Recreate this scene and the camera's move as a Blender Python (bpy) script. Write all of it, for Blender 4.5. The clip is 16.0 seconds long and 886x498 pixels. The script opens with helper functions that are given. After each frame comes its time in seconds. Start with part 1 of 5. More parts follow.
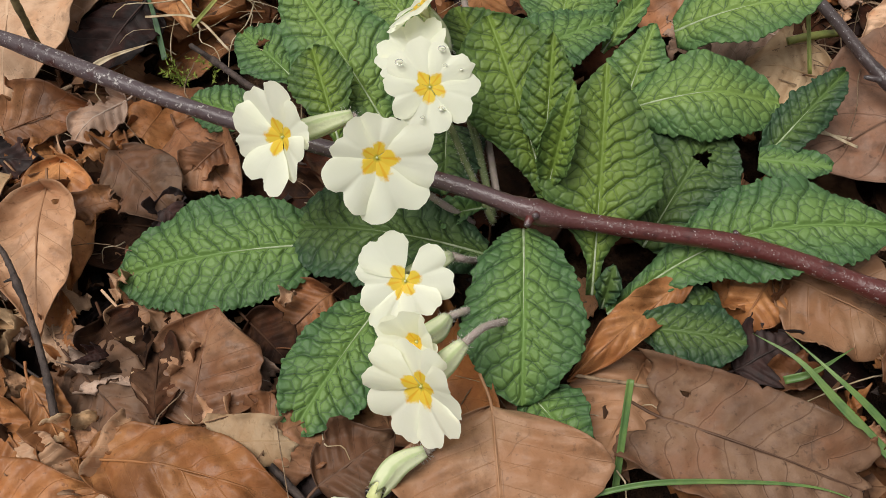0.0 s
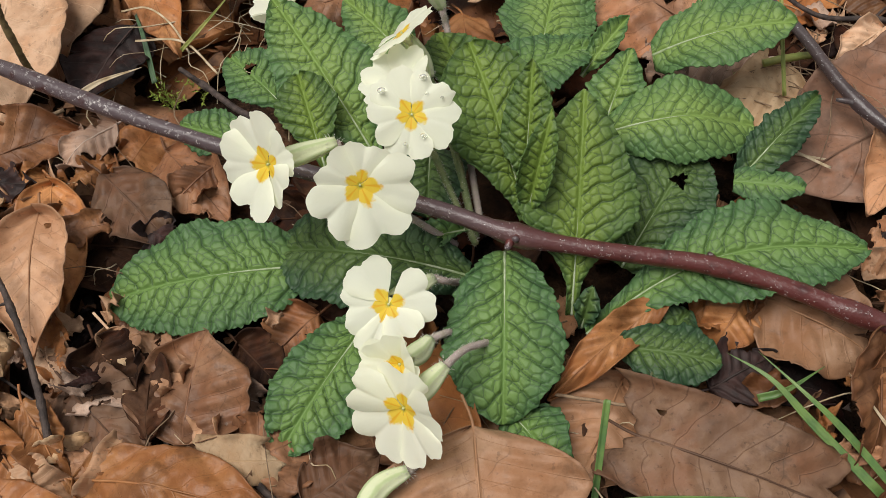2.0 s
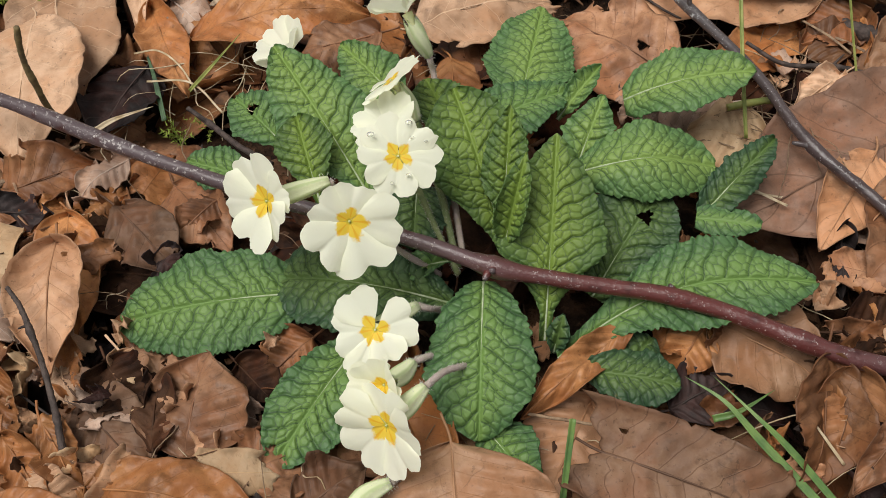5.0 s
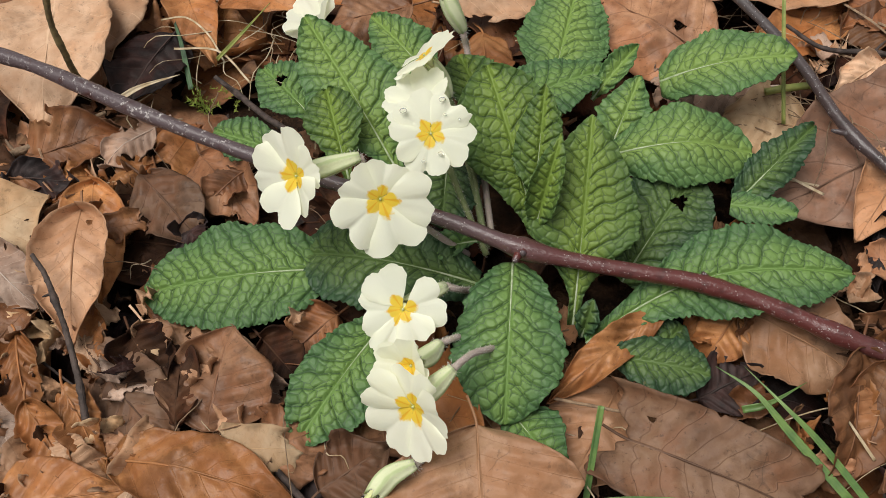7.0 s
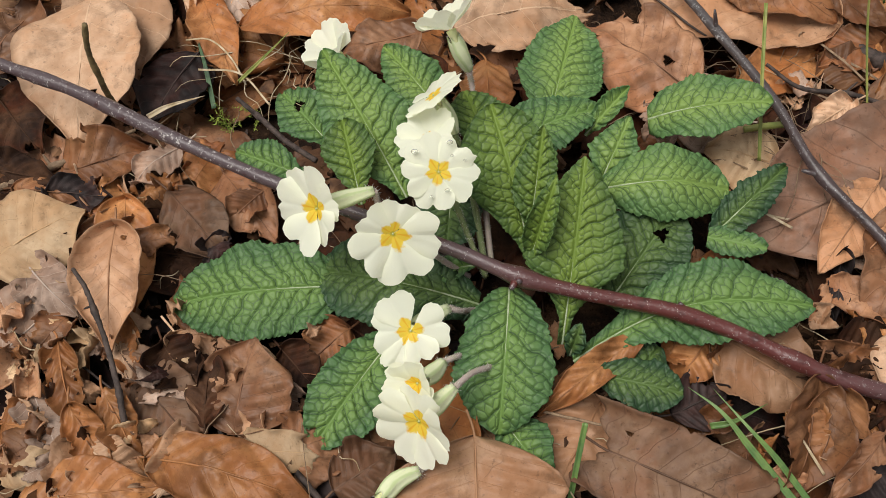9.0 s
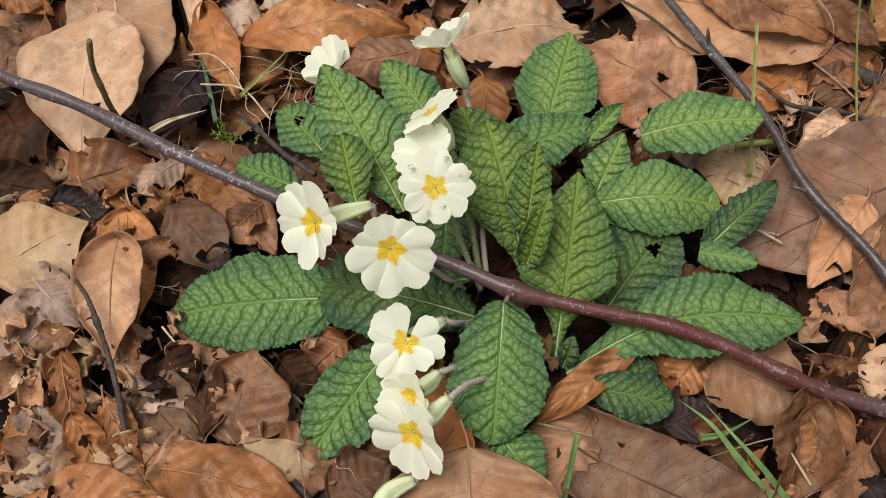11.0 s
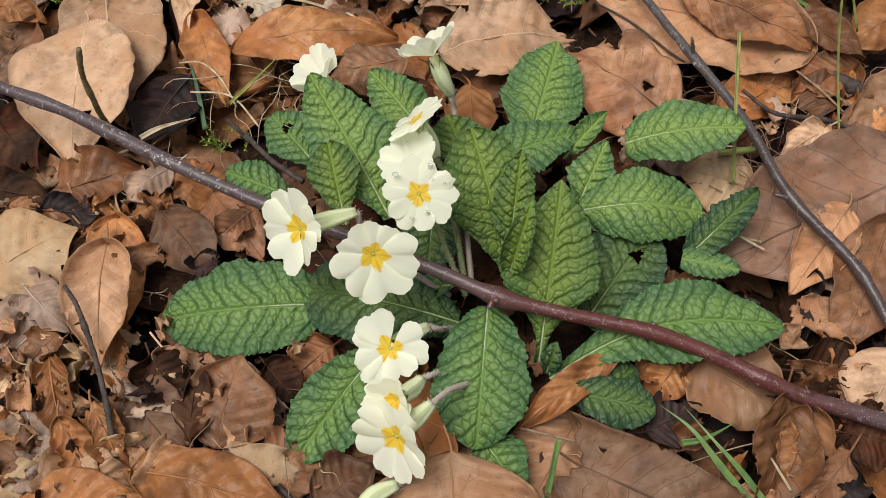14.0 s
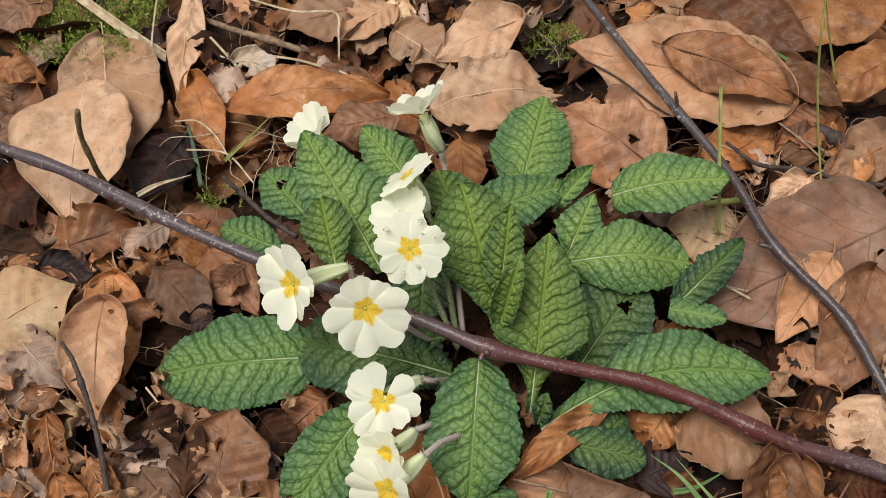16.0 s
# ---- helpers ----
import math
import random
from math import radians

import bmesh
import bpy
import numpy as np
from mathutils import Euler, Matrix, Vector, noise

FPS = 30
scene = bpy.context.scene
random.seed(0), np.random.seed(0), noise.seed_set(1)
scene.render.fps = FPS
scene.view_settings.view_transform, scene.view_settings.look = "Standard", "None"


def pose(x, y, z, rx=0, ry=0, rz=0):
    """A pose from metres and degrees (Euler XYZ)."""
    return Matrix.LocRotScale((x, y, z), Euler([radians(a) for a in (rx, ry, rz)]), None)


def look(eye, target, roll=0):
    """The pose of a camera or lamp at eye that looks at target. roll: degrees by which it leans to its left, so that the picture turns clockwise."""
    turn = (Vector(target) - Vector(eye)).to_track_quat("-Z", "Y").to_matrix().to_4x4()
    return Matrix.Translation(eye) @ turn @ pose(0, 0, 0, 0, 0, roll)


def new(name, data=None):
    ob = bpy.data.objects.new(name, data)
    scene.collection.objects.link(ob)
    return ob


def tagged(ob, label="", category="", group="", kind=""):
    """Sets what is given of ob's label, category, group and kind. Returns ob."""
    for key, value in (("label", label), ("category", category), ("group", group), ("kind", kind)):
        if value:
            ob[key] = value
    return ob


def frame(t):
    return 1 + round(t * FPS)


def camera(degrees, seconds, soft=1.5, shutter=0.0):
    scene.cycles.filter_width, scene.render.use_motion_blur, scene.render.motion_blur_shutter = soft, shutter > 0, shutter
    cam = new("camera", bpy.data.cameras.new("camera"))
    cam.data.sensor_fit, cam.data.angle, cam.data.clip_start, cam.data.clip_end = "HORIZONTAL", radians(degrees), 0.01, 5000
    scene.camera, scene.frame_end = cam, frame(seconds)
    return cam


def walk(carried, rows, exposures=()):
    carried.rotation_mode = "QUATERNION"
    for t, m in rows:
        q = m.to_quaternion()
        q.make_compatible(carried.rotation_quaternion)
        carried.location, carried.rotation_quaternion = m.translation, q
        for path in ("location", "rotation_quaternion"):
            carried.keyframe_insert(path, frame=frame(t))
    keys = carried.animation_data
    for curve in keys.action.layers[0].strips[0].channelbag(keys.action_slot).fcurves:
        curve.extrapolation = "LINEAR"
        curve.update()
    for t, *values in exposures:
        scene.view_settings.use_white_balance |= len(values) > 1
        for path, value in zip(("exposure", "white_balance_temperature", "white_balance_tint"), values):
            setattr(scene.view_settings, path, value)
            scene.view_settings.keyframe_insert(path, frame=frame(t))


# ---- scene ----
def cm(p):
    return Vector(p) * 0.01


# Eye and target in centimetres, and the lean.
PATH = [
    (0, (1.603, -17.833, 27.028), (1.593, -0.839, 2.305), -7.34),
    (0.5, (1.646, -17.885, 27.194), (1.638, -0.958, 2.425), -7.40),
    (1, (1.799, -17.971, 27.297), (1.854, -1.026, 2.542), -7.29),
    (1.5, (1.670, -17.861, 27.981), (1.688, -0.958, 3.196), -7.43),
    (2, (2.132, -17.740, 28.034), (2.224, -0.754, 3.307), -7.44),
    (2.5, (2.152, -17.822, 28.386), (2.322, -0.877, 3.631), -7.26),
    (3, (1.987, -17.932, 28.811), (2.112, -0.770, 4.205), -7.38),
    (3.5, (2.140, -18.196, 29.376), (2.096, -0.701, 5.006), -7.97),
    (5.8, (3.182, -19.240, 30.771), (3.036, -1.775, 6.380), -6.91),
    (6, (3.037, -19.150, 30.819), (2.716, -1.782, 6.360), -7.22),
    (6.5, (2.721, -18.860, 30.638), (2.106, -1.721, 6.023), -7.65),
    (7, (2.388, -18.479, 30.318), (1.889, -1.719, 5.442), -7.03),
    (7.5, (2.590, -17.855, 30.545), (2.228, -1.524, 5.382), -6.69),
    (8, (2.214, -17.545, 32.014), (2.198, -1.478, 6.679), -5.47),
    (8.5, (1.976, -17.965, 33.280), (1.927, -2.186, 7.765), -4.94),
    (9, (2.169, -18.127, 34.782), (1.830, -2.617, 9.104), -5.42),
    (11.5, (2.536, -18.401, 35.474), (2.154, -2.630, 9.956), -5.24),
    (12, (2.672, -18.444, 35.440), (2.269, -2.718, 9.896), -5.33),
    (12.5, (2.558, -18.464, 35.465), (2.163, -2.703, 9.942), -5.26),
    (13, (2.419, -18.486, 35.496), (1.981, -2.733, 9.968), -5.32),
    (13.5, (2.468, -18.433, 35.464), (2.040, -2.611, 9.979), -5.28),
    (14, (3.078, -18.570, 35.763), (2.680, -2.660, 10.332), -5.22),
    (14.5, (3.444, -18.772, 36.156), (3.146, -2.633, 10.868), -5.11),
    (15, (3.854, -19.008, 36.324), (3.585, -2.468, 11.297), -5.24),
    (15.5, (3.645, -18.951, 36.475), (3.421, -2.082, 11.669), -5.31),
    (16, (3.409, -18.722, 36.496), (3.167, -1.622, 11.848), -5.35),
]
cam = camera(49.5, 16.0, soft=0.65)
walk(cam, [(t, look(cm(eye), cm(target), roll)) for t, eye, target, roll in PATH], [(0.0, 0.88), (3.5, 0.91), (6.0, 0.94), (16.0, 0.95)])

# ---- light: a bright overcast sky over bare woodland ----
world = bpy.data.worlds.new("overcast_sky")
scene.world = world
world.use_nodes = True
wn = world.node_tree.nodes
sky = wn.new("ShaderNodeTexSky")
sky.sky_type, sky.sun_disc = "NISHITA", False
sky.sun_elevation, sky.sun_rotation = radians(72), radians(255)
sky.air_density, sky.dust_density, sky.ozone_density = 1.0, 6.0, 1.0
haze = wn.new("ShaderNodeMix")
haze.data_type = "RGBA"
haze.inputs[0].default_value = 0.75
haze.inputs[7].default_value = (4.8, 4.8, 4.6, 1)
world.node_tree.links.new(sky.outputs[0], haze.inputs[6])
world.node_tree.links.new(haze.outputs[2], wn["Background"].inputs[0])
wn["Background"].inputs[1].default_value = 0.052
sun = new("sun", bpy.data.lights.new("sun", "SUN"))
sun.data.energy, sun.data.angle, sun.data.color = 1.75, radians(38), (1.0, 0.97, 0.92)
sun.matrix_world = look((-0.38, -0.10, 1.2), (0, 0, 0))


# ---- materials ----
class Nodes:
    """A short way to write node materials."""

    def __init__(self, name):
        self.mat = bpy.data.materials.new(name)
        self.mat.use_nodes = True
        self.t = self.mat.node_tree
        self.bsdf = self.t.nodes["Principled BSDF"]

    def add(self, kind):
        return self.t.nodes.new("ShaderNode" + kind)

    def wire(self, node, index, value):
        if isinstance(value, bpy.types.NodeSocket):
            self.t.links.new(value, node.inputs[index])
        elif value is not None:
            node.inputs[index].default_value = value

    def math(self, op, a, b=None, c=None):
        n = self.add("Math")
        n.operation = op
        for i, v in enumerate((a, b, c)):
            self.wire(n, i, v)
        return n.outputs[0]

    def mix(self, fac, a, b, blend="MIX"):
        n = self.add("Mix")
        n.data_type, n.blend_type = "RGBA", blend
        for i, v in ((0, fac), (6, a), (7, b)):
            self.wire(n, i, (*v, 1) if isinstance(v, tuple) and len(v) == 3 else v)
        return n.outputs[2]

    def ramp(self, x, lo, hi):
        n = self.add("MapRange")
        n.interpolation_type = "SMOOTHSTEP"
        self.wire(n, 0, x)
        n.inputs[1].default_value, n.inputs[2].default_value = lo, hi
        return n.outputs[0]

    def coords(self):
        return self.t.nodes.new("ShaderNodeTexCoord").outputs["Object"]

    def shifted(self, far=3.0):
        """Object coordinates moved by a random step for each object."""
        info = self.t.nodes.new("ShaderNodeObjectInfo")
        n = self.t.nodes.new("ShaderNodeVectorMath")
        self.wire(n, 0, self.coords())
        k = self.math("MULTIPLY", info.outputs["Random"], far)
        self.wire(n, 1, k)
        return n.outputs[0], info.outputs["Random"]

    def noise(self, at, scale, detail=4.0, rough=0.55):
        n = self.t.nodes.new("ShaderNodeTexNoise")
        self.wire(n, 0, at)
        n.inputs["Scale"].default_value, n.inputs["Detail"].default_value, n.inputs["Roughness"].default_value = scale, detail, rough
        return n.outputs[0]

    def voronoi(self, at, scale, feature="F1"):
        n = self.t.nodes.new("ShaderNodeTexVoronoi")
        n.feature = feature
        self.wire(n, 0, at)
        n.inputs["Scale"].default_value = scale
        return n.outputs[0]

    def attr(self, name):
        n = self.t.nodes.new("ShaderNodeAttribute")
        n.attribute_name = name
        return n

    def bump(self, height, strength, distance=0.001, normal=None):
        n = self.t.nodes.new("ShaderNodeBump")
        n.inputs["Strength"].default_value, n.inputs["Distance"].default_value = strength, distance
        self.wire(n, "Height", height)
        self.wire(n, "Normal", normal)
        return n.outputs[0]

    def done(self, colour, rough=0.6, normal=None, spec=0.5, thin=0.0, sheen=0.0):
        b = self.bsdf
        self.wire(b, "Base Color", (*colour, 1) if isinstance(colour, tuple) else colour)
        self.wire(b, "Roughness", rough)
        self.wire(b, "Normal", normal)
        b.inputs["Specular IOR Level"].default_value = spec
        b.inputs["Sheen Weight"].default_value = sheen
        if thin:
            through_light = self.t.nodes.new("ShaderNodeBsdfTranslucent")
            self.wire(through_light, 0, (*colour, 1) if isinstance(colour, tuple) else colour)
            both = self.t.nodes.new("ShaderNodeMixShader")
            both.inputs[0].default_value = thin
            self.t.links.new(b.outputs[0], both.inputs[1])
            self.t.links.new(through_light.outputs[0], both.inputs[2])
            self.t.links.new(both.outputs[0], self.t.nodes["Material Output"].inputs[0])
        return self.mat


def green_leaf_material(name, pale, deep, crease_shade):
    """Primrose blade: yellow-green by the midrib, blue-green by the margin, the shade of the sunken veins painted dark.
    """
    n = Nodes(name)
    at, rnd = n.shifted()
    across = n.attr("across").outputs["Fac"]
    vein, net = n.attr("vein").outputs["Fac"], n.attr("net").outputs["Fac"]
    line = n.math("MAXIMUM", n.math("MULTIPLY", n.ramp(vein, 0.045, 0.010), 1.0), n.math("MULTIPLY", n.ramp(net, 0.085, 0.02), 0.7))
    big, mid, fine = n.noise(at, 55, 3), n.noise(at, 260, 3), n.noise(at, 1100, 3)
    side = n.ramp(n.math("ADD", across, n.math("MULTIPLY", n.math("SUBTRACT", big, 0.5), 1.1)), 0.1, 1.0)
    colour = n.mix(side, pale, deep)
    colour = n.mix(n.math("MULTIPLY", n.ramp(mid, 0.5, 0.75), 0.2), colour, tuple(1.25 * v for v in pale))
    colour = n.mix(n.math("MULTIPLY", n.ramp(fine, 0.5, 0.75), 0.22), colour, tuple(0.55 * v for v in deep))
    colour = n.mix(n.math("MULTIPLY", line, 0.8), colour, crease_shade)
    colour = n.mix(n.math("MULTIPLY", n.ramp(n.noise(at, 130, 4, 0.7), 0.68, 0.74), 0.25), colour, (0.30, 0.24, 0.10))
    puffs = n.math("ADD", n.ramp(vein, 0.0, 0.13), n.math("MULTIPLY", n.ramp(net, 0.0, 0.24), 0.8))
    normal = n.bump(fine, 0.35, 0.0004, n.bump(n.noise(at, 2600, 2), 0.25, 0.0002, n.bump(puffs, 0.5, 0.0006)))
    return n.done(colour, n.math("ADD", 0.42, n.math("MULTIPLY", fine, 0.2)), normal, 0.36, 0.14)


def dead_leaf_material(name, light, dark, veins, rough=0.55, count=7.0, spec=0.3):
    """A dry beech leaf: side veins that run out to the margin, blotches, specks and a faint papery grain."""
    n = Nodes(name)
    at, rnd = n.shifted()
    uv = n.add("SeparateXYZ")
    n.wire(uv, 0, n.attr("leafuv").outputs["Vector"])
    across = n.math("ABSOLUTE", uv.outputs[0])
    q = n.math("SUBTRACT", n.math("MULTIPLY", uv.outputs[1], count), n.math("MULTIPLY", across, 1.5))
    line = n.math("ABSOLUTE", n.math("SUBTRACT", n.math("FRACT", n.math("ADD", q, 20.0)), 0.5))
    side = n.ramp(n.math("ADD", line, n.math("MULTIPLY", n.math("SUBTRACT", n.noise(at, 60, 2), 0.5), 0.02)), 0.035, 0.0)
    mid = n.ramp(across, 0.03, 0.008)
    rib = n.math("MAXIMUM", n.math("MULTIPLY", side, 0.75), mid)
    blot, specks, grain = n.noise(at, 55, 5, 0.6), n.noise(at, 420, 3), n.noise(at, 1600, 2)
    colour = n.mix(n.ramp(blot, 0.36, 0.62), dark, light)
    warm = n.ramp(n.noise(at, 34, 4, 0.6), 0.44, 0.62)
    colour = n.mix(n.math("MULTIPLY", warm, 0.62), colour, (0.80 * light[0] + 0.03, 0.66 * light[1], 0.50 * light[2]))
    colour = n.mix(n.math("MULTIPLY", n.ramp(n.noise(at, 190, 5, 0.72), 0.48, 0.70), 0.65), colour, dark)
    colour = n.mix(n.math("MULTIPLY", n.ramp(n.noise(at, 240, 5, 0.7), 0.58, 0.75), 0.35), colour, tuple(1.25 * v for v in light))
    stain = n.ramp(n.noise(at, 45, 6, 0.68), 0.53, 0.66)
    colour = n.mix(n.math("MULTIPLY", stain, 0.6), colour, tuple(0.5 * v for v in dark))
    gap = n.ramp(n.voronoi(at, 85, "DISTANCE_TO_EDGE"), 0.018, 0.004)
    gap = n.math("MULTIPLY", gap, n.ramp(n.noise(at, 60, 2), 0.56, 0.62))
    colour = n.mix(n.math("MULTIPLY", gap, 0.3), colour, tuple(0.2 * v for v in dark))
    tone = n.math("ADD", 0.58, n.math("MULTIPLY", n.math("FRACT", n.math("MULTIPLY", rnd, 7.3)), 0.68))
    grey = n.add("CombineColor")
    for i in range(3):
        n.wire(grey, i, tone)
    colour = n.mix(1.0, colour, grey.outputs[0], "MULTIPLY")
    colour = n.mix(n.math("MULTIPLY", rib, 0.6), colour, veins)
    colour = n.mix(n.math("MULTIPLY", n.ramp(n.noise(at, 520, 4, 0.6), 0.60, 0.70), 0.5), colour, tuple(0.35 * v for v in dark))
    colour = n.mix(n.math("MULTIPLY", n.ramp(n.math("ADD", across, n.math("MULTIPLY", n.noise(at, 120, 3), 0.3)), 1.02, 1.2), 0.6), colour, tuple(0.5 * v for v in dark))
    high = n.math("ADD", n.math("MULTIPLY", rib, 1.0), n.math("MULTIPLY", grain, 0.35))
    normal = n.bump(high, 0.5, 0.0005, n.bump(specks, 0.25, 0.0008, n.bump(n.noise(at, 70, 3, 0.5), 0.35, 0.007)))
    return n.done(colour, n.math("ADD", rough - 0.05, n.math("MULTIPLY", n.noise(at, 160, 4), 0.3)), normal, spec, 0.10)


# The third colour paints the shade that lies in the vein creases.
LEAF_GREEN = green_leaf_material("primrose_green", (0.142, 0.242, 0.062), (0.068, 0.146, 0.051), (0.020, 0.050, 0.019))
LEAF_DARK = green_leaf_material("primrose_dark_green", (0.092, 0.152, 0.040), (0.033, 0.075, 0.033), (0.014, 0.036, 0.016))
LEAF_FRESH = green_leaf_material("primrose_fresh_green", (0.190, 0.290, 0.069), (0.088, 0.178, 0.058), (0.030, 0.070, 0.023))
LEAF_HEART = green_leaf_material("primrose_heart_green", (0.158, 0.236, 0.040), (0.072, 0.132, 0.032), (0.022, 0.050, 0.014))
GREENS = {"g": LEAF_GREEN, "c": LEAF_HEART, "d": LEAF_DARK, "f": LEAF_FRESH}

DEAD = {
    "tan": dead_leaf_material("tan_leaf", (0.62, 0.405, 0.265), (0.47, 0.28, 0.165), (0.68, 0.47, 0.31)),
    "rust": dead_leaf_material("rusty_leaf", (0.54, 0.315, 0.185), (0.39, 0.205, 0.110), (0.33, 0.17, 0.085), 0.42),
    "pale": dead_leaf_material("pale_leaf", (0.70, 0.50, 0.31), (0.56, 0.36, 0.20), (0.5, 0.32, 0.17), 0.6),
    "orange": dead_leaf_material("orange_leaf", (0.49, 0.225, 0.086), (0.27, 0.105, 0.037), (0.30, 0.135, 0.055), 0.36),
    "brown": dead_leaf_material("brown_leaf", (0.39, 0.205, 0.112), (0.19, 0.090, 0.048), (0.21, 0.10, 0.055), 0.40),
    # Dark serves rotting leaves and the painted shade of the carpet.
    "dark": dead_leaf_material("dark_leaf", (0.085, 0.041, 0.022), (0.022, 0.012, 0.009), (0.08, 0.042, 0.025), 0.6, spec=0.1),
    "mauve": dead_leaf_material("dull_leaf", (0.30, 0.178, 0.122), (0.20, 0.112, 0.074), (0.10, 0.055, 0.036), 0.45),
    "russet": dead_leaf_material("russet_leaf", (0.27, 0.125, 0.055), (0.145, 0.060, 0.026), (0.13, 0.06, 0.03), 0.42),
    "umber": dead_leaf_material("umber_leaf", (0.20, 0.115, 0.068), (0.135, 0.072, 0.042), (0.095, 0.05, 0.032), 0.5),
    # Black serves rotten leaves and stand-ins for shaded gaps.
    "black": dead_leaf_material("black_leaf", (0.05, 0.036, 0.034), (0.018, 0.014, 0.014), (0.06, 0.045, 0.04), 0.5, spec=0.16),
    "grey": dead_leaf_material("grey_leaf", (0.47, 0.34, 0.265), (0.31, 0.20, 0.145), (0.6, 0.5, 0.43), 0.6),
    "white": dead_leaf_material("bleached_leaf", (0.70, 0.62, 0.52), (0.52, 0.43, 0.33), (0.6, 0.5, 0.4), 0.65),
}


def petal_material():
    n = Nodes("primrose_petal")
    at, _ = n.shifted()
    uv = n.add("SeparateXYZ")
    n.wire(uv, 0, n.attr("leafuv").outputs["Vector"])
    side = n.math("ABSOLUTE", uv.outputs[0])
    reach = n.math("ADD", n.math("SUBTRACT", 0.25, n.math("MULTIPLY", side, 0.12)), n.math("MULTIPLY", n.noise(at, 420, 3), 0.22))
    eye = n.ramp(n.math("SUBTRACT", reach, uv.outputs[1]), -0.04, 0.03)
    eye = n.math("MULTIPLY", eye, n.ramp(n.math("SUBTRACT", n.math("SUBTRACT", 1.9, n.math("MULTIPLY", uv.outputs[1], 3.6)), side), 0.0, 0.14))
    heart = n.ramp(uv.outputs[1], 0.095, 0.035)
    streak = n.ramp(side, 0.22, 0.03)
    cream = n.mix(n.noise(at, 120, 3), (0.96, 0.965, 0.83), (0.935, 0.95, 0.77))
    gold = n.mix(n.math("MULTIPLY", streak, 0.65), (0.97, 0.70, 0.08), (0.90, 0.43, 0.015))
    colour = n.mix(heart, n.mix(eye, cream, gold), (0.62, 0.54, 0.07))
    ribs = n.t.nodes.new("ShaderNodeTexWave")
    n.wire(ribs, 0, n.attr("leafuv").outputs["Vector"])
    ribs.inputs["Scale"].default_value, ribs.inputs["Distortion"].default_value = 2.2, 1.5
    normal = n.bump(ribs.outputs[1], 0.04, 0.0003, n.bump(n.noise(at, 300, 3), 0.25, 0.0008))
    return n.done(colour, 0.5, normal, 0.25, 0.45)


PETAL = petal_material()


def plain_grain(name, a, b, scale=200, rough=0.6, bump=0.4, thin=0.0, spec=0.4):
    n = Nodes(name)
    at, _ = n.shifted()
    k = n.noise(at, scale, 4)
    return n.done(n.mix(n.ramp(k, 0.35, 0.65), a, b), rough, n.bump(n.noise(at, scale * 5, 3), bump, 0.0006), spec, thin)


CALYX = plain_grain("calyx_green", (0.72, 0.74, 0.44), (0.56, 0.62, 0.28), 260, 0.6, 0.3, 0.25)


def calyx_material():
    n = Nodes("ribbed_calyx")
    at, _ = n.shifted()
    k = n.ramp(n.math("ADD", n.attr("rib").outputs["Fac"], n.math("MULTIPLY", n.noise(at, 300, 3), 0.8)), 0.4, 1.3)
    return n.done(n.mix(k, (0.74, 0.78, 0.52), (0.52, 0.60, 0.32)), 0.6, n.bump(n.noise(at, 1200, 3), 0.3, 0.0005), 0.3, 0.3)


CALYX_RIBBED = calyx_material()
# Greenish stalks with the shadow among the leaves put into their colour.
SHADED_STALK = plain_grain("shaded_greenish_stalk", (0.20, 0.22, 0.10), (0.13, 0.17, 0.07), 300, 0.7, 0.4)
STALK = plain_grain("pinkish_stalk", (0.38, 0.30, 0.28), (0.32, 0.28, 0.22), 300, 0.7, 0.4)
HAIR = plain_grain("pale_hair", (0.75, 0.72, 0.68), (0.6, 0.58, 0.52), 300, 0.7, 0.1, 0.3)
RIB = plain_grain("pale_midrib", (0.40, 0.45, 0.31), (0.24, 0.31, 0.16), 300, 0.5, 0.3)
PETIOLE = plain_grain("petiole_green", (0.30, 0.38, 0.16), (0.20, 0.28, 0.1), 300, 0.5, 0.3)
GRASS = plain_grain("grass_green", (0.15, 0.24, 0.065), (0.085, 0.165, 0.05), 150, 0.4, 0.2, 0.15)
GRASS_DRY = plain_grain("fading_grass", (0.34, 0.34, 0.10), (0.20, 0.24, 0.06), 150, 0.45, 0.2, 0.15)
GRASS_DARK = plain_grain("dark_grass", (0.05, 0.10, 0.04), (0.03, 0.06, 0.03), 150, 0.5, 0.2)
STRAW = plain_grain("dry_straw", (0.50, 0.41, 0.28), (0.34, 0.25, 0.14), 200, 0.6, 0.4)
TWIG = plain_grain("dark_twig_bark", (0.075, 0.052, 0.043), (0.03, 0.021, 0.018), 300, 0.7, 0.8)
PALE_TWIG = plain_grain("brown_twig_bark", (0.28, 0.19, 0.115), (0.15, 0.095, 0.058), 300, 0.7, 0.8)
MOSS = plain_grain("moss_green", (0.30, 0.36, 0.06), (0.15, 0.21, 0.03), 300, 0.8, 0.3)
CRUMB = plain_grain("leaf_crumbs", (0.22, 0.115, 0.06), (0.06, 0.032, 0.02), 90, 0.75, 0.5, spec=0.15)
OLIVE_TWIG = plain_grain("olive_twig_bark", (0.20, 0.15, 0.065), (0.10, 0.072, 0.034), 300, 0.7, 0.7)


